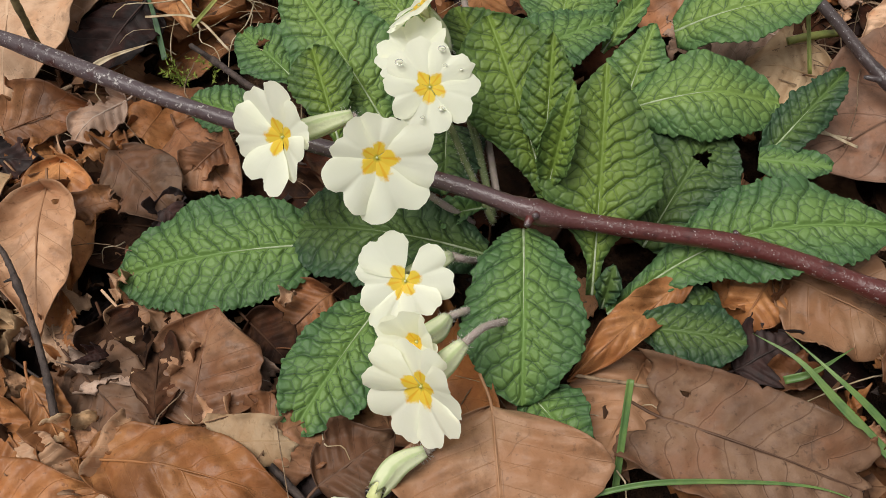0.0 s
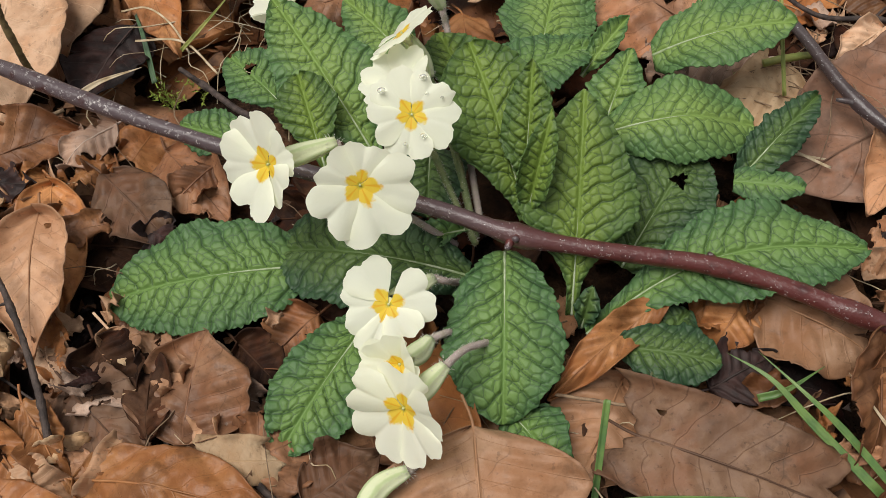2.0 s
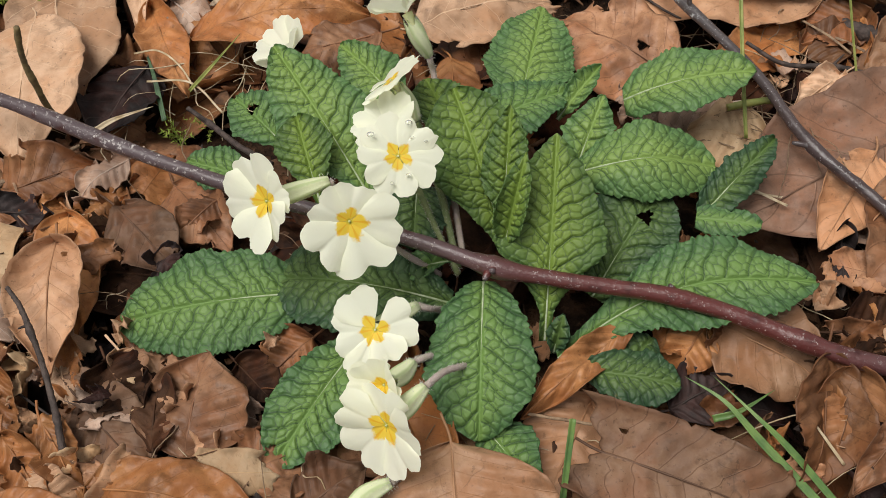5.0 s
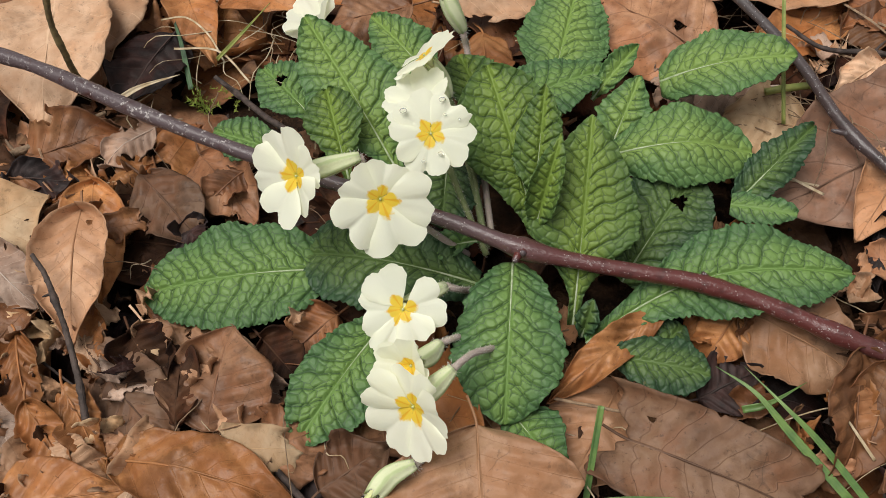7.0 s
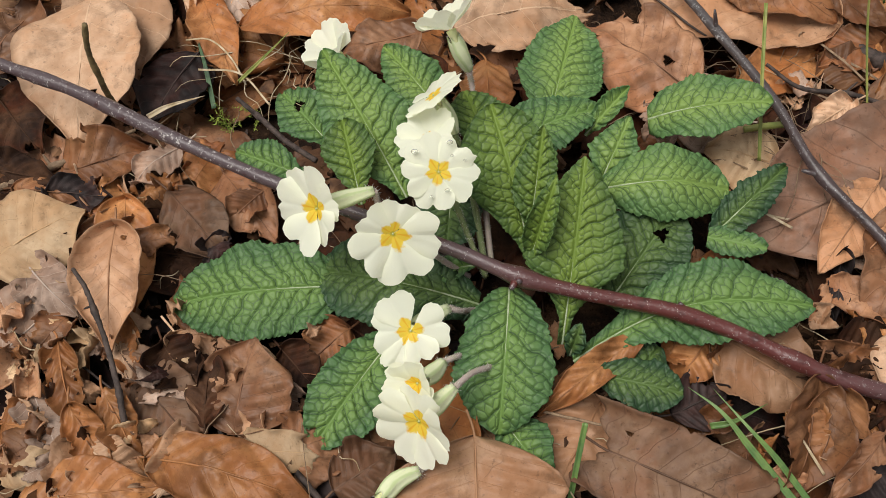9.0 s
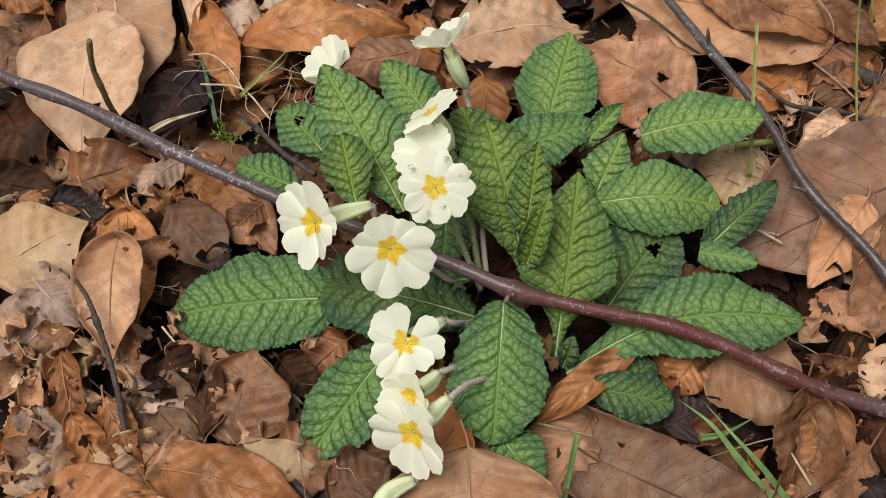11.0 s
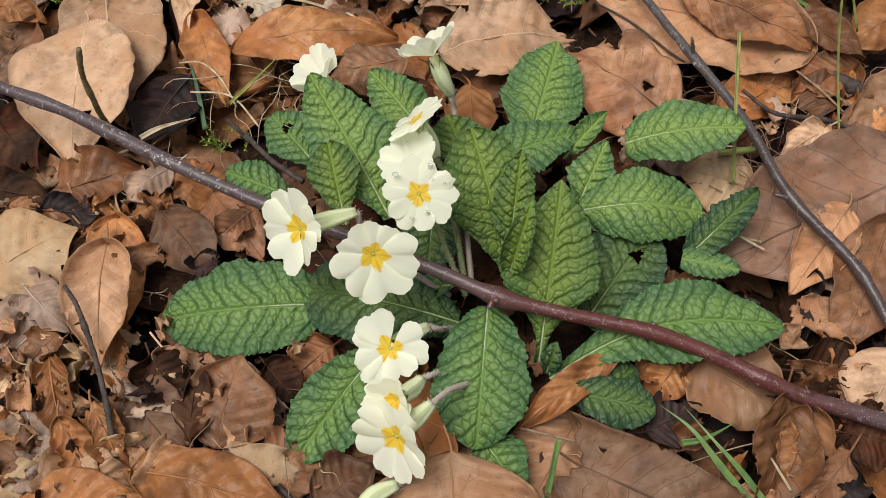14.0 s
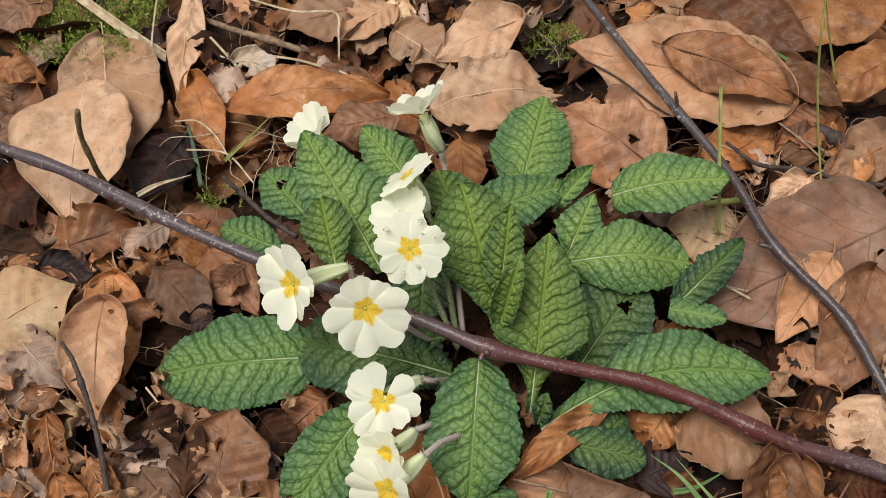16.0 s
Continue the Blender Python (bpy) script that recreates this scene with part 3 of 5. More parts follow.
def flower(plant, centre, facing, size=1.6, roll=90, cone=12, curl=0.06, seed=0, turns=None, lengths=None, wides=None, tube_to=None, stalk=(), openness=None, label="", wide=0.86, layers=1, plain=0.0, stem=None):
    """A pale yellow primrose flower with its petals, throat, calyx and hairy stalk. All in centimetres."""
    rng = np.random.default_rng(500 + seed)
    axes, c = flower_axes(facing, roll), np.array(centre, float)
    head = new("flower")
    head.parent = plant
    head.matrix_parent_inverse = Matrix.Translation(-plant.location)
    if label:
        head["label"] = label
    for layer in range(layers):
        for i in range(5):
            tilt = (openness[i] if openness else cone) + rng.uniform(-5, 5) + 10 * layer
            petal(head, c + 0.02 * (i % 2) * axes[2] + 0.05 * layer * axes[2], axes, (turns[i] if turns else 72 * i) + 36 * layer + rng.uniform(-5, 5), size * (lengths[i] if lengths else 1.0) * rng.uniform(0.95, 1.05) * (1 - 0.2 * layer), tilt, curl + rng.uniform(-0.03, 0.04), rng, wides[i] if wides else wide, plain)
    tube("stigma", [c - 0.15 * axes[2], c + 0.05 * axes[2], c + 0.08 * axes[2]], (0.035, 0.035, 0.045, 0.04), CALYX, head, sides=8)
    back = np.array(tube_to, float) if tube_to is not None else c - 2.0 * axes[2]
    mid = c - 0.7 * axes[2]
    throat = spline([c, mid, (mid + back) / 2 + 0.0 * axes[2], back], 12)
    tube("throat", throat[:8], (0.22, 0.15, 0.13, 0.14), PETAL_TUBE, head, sides=10)
    calyx(head, throat[1:], seed)
    if len(stalk):
        line = spline([back, *stalk], 24)
        tube("stalk", line, (0.13, 0.11, 0.11, 0.13), stem or STALK, head, "thin hairy pinkish flower stalk", sides=8)
        hairs("hair", line, 0.10, 850, 0.11, head, seed)
    return head


def calyx(head, line, seed):
    """A ribbed five-sided sleeve that swells in the middle and ends in five points."""
    line = np.asarray(line)
    line = spline([line[0], line[len(line) // 2], line[-1]], 12)
    n, sides = len(line), 20
    ahead = np.gradient(line, axis=0)
    ahead /= np.linalg.norm(ahead, axis=1)[:, None]
    a = np.cross(ahead, [0.3, 0.2, 0.9])
    a /= np.linalg.norm(a, axis=1)[:, None]
    b = np.cross(a, ahead)
    t = np.linspace(0, 1, n)[:, None]
    ang = np.linspace(0, 2 * np.pi, sides, endpoint=False)[None]
    point = np.cos(5 * ang)
    r = (0.20 + 0.10 * np.sin(np.pi * t**0.8)) * (1 + 0.16 * point) * (1 - 0.3 * t**4)
    slide = -0.30 * (point < 0.2) * (1 - t) ** 6 * -1
    ring = line[:, None] + r[..., None] * (np.cos(ang)[..., None] * a[:, None] + np.sin(ang)[..., None] * b[:, None]) + slide[..., None] * ahead[:, None]
    faces = [(i * sides + j, i * sides + (j + 1) % sides, (i + 1) * sides + (j + 1) % sides, (i + 1) * sides + j) for i in range(n - 1) for j in range(sides)]
    ob = mesh_object("calyx", ring.reshape(-1, 3) * 0.01, faces, CALYX_RIBBED, head, "pale green ribbed hairy calyx", True, {"rib": np.broadcast_to(point, (n, sides)).ravel()})
    thicken(ob, 0.03)
    hairs("hair", line, 0.25, 420, 0.12, ob, seed + 77)
    return ob


def water_drop(head, place, radius):
    """A flattened bead of water on a petal."""
    rows, cols = 9, 14
    verts = []
    for i in range(rows):
        a = np.pi * i / (rows - 1)
        for j in range(cols):
            b = 2 * np.pi * j / cols
            verts.append(np.array(place) + radius * np.array([np.sin(a) * np.cos(b), 0.8 * np.sin(a) * np.sin(b), 0.6 * np.cos(a)]))
    faces = [(i * cols + j, i * cols + (j + 1) % cols, (i + 1) * cols + (j + 1) % cols, (i + 1) * cols + j) for i in range(rows - 1) for j in range(cols)]
    return mesh_object("water_drop", np.array(verts) * 0.01, faces, WATER, head, "clear round water drop")


def water_material():
    n = Nodes("water")
    n.bsdf.inputs["Transmission Weight"].default_value, n.bsdf.inputs["IOR"].default_value = 1.0, 1.33
    return n.done((1.0, 1.0, 1.0), 0.02)


WATER = water_material()
PETAL_TUBE = plain_grain("pale_flower_tube", (0.80, 0.80, 0.45), (0.66, 0.70, 0.33), 150, 0.55, 0.1, 0.25)


def grass_blade(points, width, label="green grass blade growing from the litter", material=None, fold=0.35, taper=True, category="grass", name="grass_blade"):
    line = spline(points, 22)
    n = len(line)
    ahead = np.gradient(line, axis=0)
    ahead /= np.linalg.norm(ahead, axis=1)[:, None]
    side = np.cross(ahead, [0, -0.55, 0.8])
    side /= np.linalg.norm(side, axis=1)[:, None] + 1e-9
    up = np.cross(side, ahead)
    w = width / 2 * (np.clip(np.linspace(1.1, 0, n), 0, 0.75) / 0.75 if taper else np.ones(n))
    us = np.linspace(-1, 1, 5)
    p = line[:, None] + w[:, None, None] * (us[None, :, None] * side[:, None] + fold * np.abs(us)[None, :, None] * up[:, None])
    ob = mesh_object(name, p.reshape(-1, 3) * 0.01, grid_faces(n, 5), material or GRASS)
    thicken(ob, 0.02)
    return tagged(ob, label, category)


def branch(name, points, radii, material, knots=(), label="", category="branch", sides=18, steps=120, seed=0, rough=0.025):
    """A fallen branch or twig; knots: (share of the length, swelling, side twig as an offset or None)."""
    line = spline(points, steps)
    rng = np.random.default_rng(seed)
    line = line + np.cumsum(rng.normal(0, 0.006, line.shape), 0) * np.sin(np.linspace(0, np.pi, steps))[:, None]
    r = np.interp(np.linspace(0, 1, steps), np.linspace(0, 1, len(radii)), radii)
    t = np.linspace(0, 1, steps)
    for at, swell, _ in knots:
        r = r * (1 + swell * np.exp(-(((t - at) * steps / 2.2) ** 2)))
    ob = tube(name, line, r, material, None, "", sides, rough, seed)
    for at, swell, off in knots:
        if off:
            i = int(at * (steps - 1))
            end = line[i] + np.array(off)
            d = np.array(off) / np.linalg.norm(off)
            tube("side_twig", spline([line[i], line[i] + 0.5 * np.array(off) + rng.normal(0, 0.03, 3), end], 8), (r[i] * 0.55, r[i] * 0.42, r[i] * 0.38, r[i] * 0.2), material, ob, sides=8, rough=0.05, seed=seed)
    return tagged(ob, label, category)


# ---- the ground ----
def ground_sheet():
    xs = np.concatenate([-np.geomspace(40, 0.6, 14), np.linspace(-0.45, 0.45, 91), np.geomspace(0.6, 40, 14)])
    gx, gy = np.meshgrid(xs, xs + 0.08, indexing="ij")
    z = np.empty_like(gx)
    for i in range(len(xs)):
        for j in range(len(xs)):
            q = Vector((gx[i, j] * 9, gy[i, j] * 9, 0.3))
            z[i, j] = -0.019 + 0.006 * noise.noise(q) + 0.003 * noise.noise(q * 4)
    p = np.stack([gx, gy, z], -1).reshape(-1, 3)
    ob = mesh_object("ground", p, grid_faces(len(xs), len(xs)), SOIL)
    return tagged(ob, "dark leaf mould under a carpet of dead leaves", "ground", kind="structure")


ground_sheet()


# ---- the primrose ----
plant = new("primrose_plant")
plant.location = (0.035, 0.0, 0.0)
tagged(plant, "primrose in bloom with crinkled green leaves, rooted among dead leaves", "plant")

primrose_leaf(plant, (-3.50, 6.00, 1.20), (-7.02, 7.83, 1.40), 2.0, arch=0.2, kind="g",seed=21)
primrose_leaf(plant, (-2.44, 6.88, 1.80), (-4.87, 10.16, 2.30), 2.3, arch=0.3, kind="g",seed=20,holes=((0.72,0.1,0.22),(0.95,0.6,0.25)))
primrose_leaf(plant, (-2.60, 0.90, 1.00), (-9.60, 1.10, 0.20), 4.0, arch=0.7, kind="g",seed=1,shape="oval",left=-0.05,right=-0.05)
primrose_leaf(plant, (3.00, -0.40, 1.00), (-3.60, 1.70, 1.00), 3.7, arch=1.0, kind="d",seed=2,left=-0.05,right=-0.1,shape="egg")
primrose_leaf(plant, (-0.30, -1.30, 0.80), (-3.60, -5.70, 0.70), 2.9, arch=0.5, kind="g",seed=3,holes=((0.93,0.25,0.16),),shape="egg")
primrose_leaf(plant, (3.40, -4.90, 0.50), (5.00, -7.80, 0.70), 2.3, arch=0.3, kind="g",seed=5,shape="lance")
primrose_leaf(plant, (4.20, -0.40, 2.20), (3.30, -5.80, 0.90), 3.65, arch=0.9, kind="g",seed=4,left=-0.08,right=-0.12,shape="egg")
primrose_leaf(plant, (6.37, 6.94, 1.60), (8.70, 14.07, 1.70), 3.8, arch=0.5, kind="f",seed=9,shape="lance")
primrose_leaf(plant, (2.27, 8.10, 2.20), (-0.29, 11.81, 3.00), 2.5, arch=0.3, kind="f",seed=22,shape="lance")
primrose_leaf(plant, (0.38, 4.42, 1.80), (-2.73, 10.29, 4.70), 3.7, arch=0.5, kind="f",seed=18,left=-0.1,shape="lance")
primrose_leaf(plant, (-1.40, 3.70, 2.60), (-2.00, 7.00, 4.00), 2.2, arch=0.3, kind="c",seed=19,right=0.3)
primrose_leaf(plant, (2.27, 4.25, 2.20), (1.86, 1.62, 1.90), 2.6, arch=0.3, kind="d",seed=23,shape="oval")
primrose_leaf(plant, (4.15, 4.49, 3.20), (3.09, 7.72, 4.40), 2.2, arch=0.3, kind="c",seed=24,left=0.4)
primrose_leaf(plant, (4.26, 5.69, 2.80), (8.56, 6.89, 3.60), 2.6, arch=0.5, kind="g",seed=10,bank=-10,shape="oval")
primrose_leaf(plant, (7.87, 5.86, 3.20), (9.78, 7.26, 4.40), 1.0, arch=0.15, kind="f",seed=31,left=1.6,right=1.6,shape="lance")
primrose_leaf(plant, (5.25, 1.41, 1.30), (4.05, 6.39, 5.00), 4.2, arch=0.5, kind="c",bulge=0.1,seed=8,left=0.15,right=0.55)
primrose_leaf(plant, (5.25, 2.06, 2.20), (5.97, 4.83, 5.40), 1.9, arch=0.3, kind="c",seed=33,left=-0.2,right=0.9,shape="lance")
primrose_leaf(plant, (8.20, 3.70, 2.60), (9.61, 5.88, 4.20), 1.9, arch=0.2, kind="f",seed=12,shape="lance")
primrose_leaf(plant, (10.60, 6.60, 3.00), (15.30, 5.90, 4.40), 2.7, arch=0.5, kind="f",bulge=0.1,seed=13,bank=-5,shape="oval")
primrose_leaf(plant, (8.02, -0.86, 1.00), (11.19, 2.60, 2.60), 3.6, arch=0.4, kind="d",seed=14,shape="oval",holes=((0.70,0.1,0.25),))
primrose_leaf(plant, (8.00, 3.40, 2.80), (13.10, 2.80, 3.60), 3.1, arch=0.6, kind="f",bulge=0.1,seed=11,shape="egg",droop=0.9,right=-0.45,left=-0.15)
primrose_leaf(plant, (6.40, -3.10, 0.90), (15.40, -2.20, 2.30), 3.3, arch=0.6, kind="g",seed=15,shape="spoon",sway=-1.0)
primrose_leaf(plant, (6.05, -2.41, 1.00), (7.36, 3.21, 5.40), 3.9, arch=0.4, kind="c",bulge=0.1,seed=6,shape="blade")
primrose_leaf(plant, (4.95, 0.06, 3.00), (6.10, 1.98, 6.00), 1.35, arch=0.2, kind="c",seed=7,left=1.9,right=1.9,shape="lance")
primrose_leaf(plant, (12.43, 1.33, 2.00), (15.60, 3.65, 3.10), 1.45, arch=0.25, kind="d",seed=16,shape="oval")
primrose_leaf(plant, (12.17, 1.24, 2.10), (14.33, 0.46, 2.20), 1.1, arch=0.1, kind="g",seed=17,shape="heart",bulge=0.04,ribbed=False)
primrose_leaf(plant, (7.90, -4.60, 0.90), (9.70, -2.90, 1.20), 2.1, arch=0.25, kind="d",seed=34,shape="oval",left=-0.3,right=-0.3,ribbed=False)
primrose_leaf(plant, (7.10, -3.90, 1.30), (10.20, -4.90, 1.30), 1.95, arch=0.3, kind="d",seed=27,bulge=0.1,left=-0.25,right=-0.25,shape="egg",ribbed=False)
primrose_leaf(plant, (6.29, -2.82, 0.80), (6.71, -2.22, 2.20), 0.8, arch=0.1, kind="d",seed=25,left=1.2,right=1.2)
primrose_leaf(plant, (3.17, 1.07, 1.60), (1.01, 0.74, 1.70), 1.1, arch=0.2, kind="g",seed=26,holes=((0.6,-0.6,0.3),))
flower(plant, (-2.69, 1.58, 5.70), (-0.68, -0.56, 0.48), size=1.72,wide=0.95,cone=22,seed=1,roll=-100,openness=(24,16,8,18,24),lengths=(1.04,0.85,0.82,1.0,1.04),turns=(-4,66,142,218,286), tube_to=(-0.63, 2.37, 5.40), stalk=((-0.23, 1.93, 3.60), (2.05, 1.18, 1.50),))
flower(plant, (0.05, 0.07, 6.00), (0.05, -0.88, 0.46), size=1.75,wide=0.96,cone=20,seed=2,roll=-75,openness=(24,20,6,6,20),lengths=(1.06,1.0,0.82,0.80,1.0),turns=(3,70,146,216,290), tube_to=(-0.20, 2.04, 5.00), stalk=((0.82, 1.19, 3.40), (2.69, 0.77, 1.20),))
drop_flower = flower(plant, (1.82, 2.73, 5.80), (0.02, -0.66, 0.75), size=1.46,cone=12,seed=3,roll=-100,stem=SHADED_STALK, tube_to=(2.26, 2.75, 4.20), stalk=((2.80, 1.76, 2.60), (3.36, 0.71, 1.20),))
flower(plant, (0.37, -2.42, 3.20), (-0.1, -0.58, 0.8), size=1.5,cone=18,seed=4,roll=0,turns=(20,122,190,240,300),lengths=(1.0,1.08,1.02,1.08,0.92),wides=(0.95,0.85,0.98,0.5,0.95),openness=(20,14,10,4,16), tube_to=(1.82, -1.19, 2.40), stalk=((2.24, -1.19, 2.10), (2.94, -0.58, 0.90), (3.96, -0.25, 0.50),))
flower(plant, (0.55, -4.55, 3.30), (-0.45, -0.5, 0.74), size=1.35,cone=50,seed=6,roll=40, tube_to=(1.48, -3.48, 2.60), stalk=((2.05, -3.16, 2.30), (2.67, -2.42, 1.00), (3.80, -0.75, 0.50),))
flower(plant, (0.55, -6.04, 3.50), (-0.58, -0.7, 0.42), size=1.76,cone=14,seed=5,roll=-55,openness=(18,20,14,24,18),lengths=(1.05,0.92,0.85,0.95,1.04), tube_to=(1.84, -4.85, 3.40), stalk=((2.49, -4.19, 3.00), (3.19, -3.62, 2.20), (3.53, -2.55, 0.70), (4.14, -0.72, 0.40),))
flower(plant, (-1.19, -8.32, 1.60), (-0.5, -0.8, -0.3), size=1.5,cone=30,seed=7,roll=90, tube_to=(0.39, -7.30, 2.00), stalk=((0.88, -6.66, 1.20), (1.53, -5.93, 0.30), (2.81, -4.37, 0.20),))
flower(plant, (1.50, 4.90, 5.00), (-0.25, -0.1, 0.95), size=1.3,cone=25,seed=8,roll=90,plain=0.14,stem=SHADED_STALK, tube_to=(2.17, 4.93, 4.20), stalk=((2.96, 3.77, 3.20), (3.39, 0.97, 1.20),))
flower(plant, (1.85, 6.37, 5.80), (-0.50, 0.40, 0.74), size=1.4,cone=6,seed=11,roll=70,plain=0.06,stem=SHADED_STALK, tube_to=(2.55, 5.34, 4.60), stalk=((3.01, 4.31, 3.60), (3.39, 0.97, 1.20),))
flower(plant, (-2.20, 11.00, 3.50), (-0.52, 0.05, 0.80), size=1.6,cone=46,seed=9,roll=90,plain=0.3, tube_to=(-1.20, 9.90, 2.70), stalk=((-0.40, 8.20, 2.20), (2.55, 2.11, 1.20),))
flower(plant, (2.71, 8.98, 6.60), (-0.32, 0.54, 0.72), size=1.6,cone=40,seed=10,roll=90,plain=0.3, tube_to=(3.33, 8.27, 5.00), stalk=((3.47, 7.29, 3.80), (3.63, 1.21, 1.20),))
water_drop(drop_flower, (1.00, 3.14, 6.61), 0.13)
water_drop(drop_flower, (2.32, 3.33, 6.75), 0.12)
water_drop(drop_flower, (2.36, 3.01, 6.35), 0.07)
water_drop(drop_flower, (2.09, 2.06, 5.52), 0.1)
water_drop(drop_flower, (1.49, 1.89, 5.43), 0.07)
water_drop(drop_flower, (2.82, 2.83, 6.26), 0.06)

# ---- fallen branches and twigs ----
branch("fallen_branch", ((-21.33, 14.14, 4.40), (-16.85, 11.41, 4.20), (-13.43, 9.65, 4.10), (-8.86, 6.69, 4.00), (-4.51, 4.09, 3.90), (2.10, 0.70, 3.60), (4.50, -0.50, 3.30), (7.20, -1.40, 3.05), (10.20, -2.20, 2.75), (12.50, -3.20, 2.45), (14.30, -4.30, 2.25), (15.90, -5.10, 2.05), (17.80, -5.80, 1.80), (20.00, -6.80, 1.60), (22.90, -7.90, 1.30)), (0.26, 0.26, 0.26, 0.27, 0.28, 0.28, 0.29, 0.3, 0.32, 0.33, 0.34), BARK_RED, ((0.114,0.25,(-0.25,-0.15,-0.2)),(0.171,0.25,None),(0.205,0.2,None),(0.43,0.32,(-0.35,-0.55,0.05)),(0.435,0.1,(-0.05,-0.4,0.3)),(0.58,0.12,(-0.2,0.35,0.3)),(0.714,0.2,None)), "long wine-red branch with pale lichen flecks, lying across the primrose", "branch", seed=1)
branch("fallen_branch", ((9.32, 26.03, 2.60), (11.24, 19.92, 2.80), (13.77, 13.15, 2.80), (15.96, 7.53, 2.80), (16.99, 3.58, 2.60), (19.11, 0.14, 2.00), (19.87, -2.95, 1.70), (20.89, -6.31, 1.20)), (0.18, 0.19, 0.2, 0.21, 0.22, 0.22, 0.23), BARK_GREY, ((0.33,0.2,(-0.15,0.35,0.9)),(0.58,0.25,(-0.75,0.3,0.1)),(0.72,0.2,(0.0,0.3,0.4))), "thin dark grey fallen branch with side stubs, resting on dead leaves", "branch", seed=2)
branch("twig", ((-12.90, 1.70, 2.60), (-12.20, 0.60, 2.50), (-11.40, -1.30, 2.10), (-10.90, -3.00, 1.70), (-10.60, -4.40, 1.30)), (0.08, 0.1, 0.1, 0.11, 0.13), TWIG, ((0.35,0.3,(-0.3,-0.1,0.15)),(0.8,0.2,None)), "short dark twig lying on brown leaves", "twig", seed=3,steps=60,sides=12,rough=0.11)
branch("upright_twig", ((-11.89, 10.29, 7.20), (-12.23, 10.13, 5.80), (-12.31, 10.04, 4.00), (-12.31, 10.17, 2.20)), (0.11, 0.12, 0.13, 0.15), OLIVE_TWIG, ((0.1,0.2,None),(0.5,0.2,None)), "short brown twig sticking up from the litter", "twig", seed=4,steps=40,sides=12,rough=0.06)
branch("twig", ((-18.02, 6.60, 1.30), (-16.00, 7.60, 1.20), (-14.58, 8.17, 1.20), (-13.36, 8.76, 1.30), (-11.67, 9.55, 1.30)), (0.16, 0.16, 0.15, 0.12, 0.08), PALE_TWIG, ((0.4,0.2,(-0.4,0.5,0.3)),), "thin crooked greyish twig on the litter", "twig", seed=5,steps=50,sides=10,rough=0.06)
branch("twig", ((-7.12, 10.82, 1.40), (-5.99, 9.40, 1.60), (-4.76, 7.79, 1.90), (-3.41, 6.67, 1.80)), (0.1, 0.12, 0.13, 0.13), TWIG, ((0.3,0.3,(-0.5,0.2,0.4)),), "dark twig running under the primrose leaves", "twig", seed=6,steps=40,sides=10,rough=0.05)
branch("twig", ((-6.04, -4.91, 0.70), (-4.91, -5.73, 0.90), (-4.07, -6.72, 0.80), (-3.27, -7.76, 0.60)), (0.08, 0.11, 0.12, 0.12), TWIG, ((0.15,0.3,(-0.4,0.15,0.2)),), "thin dark twig lying over brown leaves", "twig", seed=7,steps=40,sides=8,rough=0.06)
branch("twig", ((16.62, 10.08, 1.80), (17.80, 8.82, 1.60), (19.73, 8.27, 1.60), (21.57, 7.43, 1.50), (24.02, 6.99, 1.40)), (0.08, 0.1, 0.11, 0.12, 0.12), TWIG, ((0.5,0.2,(0.6,0.4,0.2)),), "thin dark twig among the dead leaves", "twig", seed=8,steps=50,sides=8,rough=0.06)
branch("twig", ((20.09, 5.80, 1.60), (21.43, 5.72, 1.60), (23.45, 5.72, 1.60)), (0.07, 0.08, 0.09), TWIG, (), "thin dark twig among the dead leaves", "twig", seed=9,steps=30,sides=8,rough=0.06)
branch("twig", ((10.73, 16.05, 2.00), (12.24, 14.79, 1.90), (13.60, 13.02, 1.80), (14.39, 12.10, 1.70)), (0.05, 0.06, 0.06, 0.05), TWIG, (), "hair-thin dark twig lying on a tan leaf", "twig", seed=10,steps=30,sides=6)
branch("twig", ((-9.60, 22.78, 1.00), (-7.16, 21.36, 1.00), (-4.94, 20.11, 1.10), (-2.86, 19.10, 0.80)), (0.15, 0.17, 0.2, 0.14), PALE_TWIG, ((0.6,0.3,None),), "rough brown twig half buried in the litter", "twig", seed=11,steps=40,sides=10,rough=0.08)
branch("twig", ((-15.68, -0.07, 0.90), (-14.33, -0.89, 0.80), (-13.16, -1.43, 0.70), (-11.51, -2.68, 0.50)), (0.05, 0.07, 0.06, 0.04), TWIG, (), "thin curved dark twig on the leaves", "twig", seed=12,steps=40,sides=6)
branch("twig", ((5.00, -5.02, 0.90), (6.59, -5.62, 1.00), (7.60, -5.88, 0.90)), (0.06, 0.06, 0.05), PALE_TWIG, (), "thin leaf stem lying in the litter", "twig", seed=13,steps=24,sides=6)
branch("twig", ((25.00, 13.61, 1.80), (22.99, 14.04, 1.60), (21.33, 12.99, 1.50)), (0.1, 0.1, 0.08), TWIG, (), "thin dark twig among the dead leaves", "twig", seed=14,steps=24,sides=8)
branch("twig", ((21.14, 11.07, 1.20), (22.14, 9.98, 1.30), (23.94, 9.70, 1.20)), (0.3, 0.34, 0.3), TWIG, ((0.4,0.2,None),), "charred-looking dark piece of wood in the litter", "twig", seed=15,steps=30,sides=12,rough=0.08)

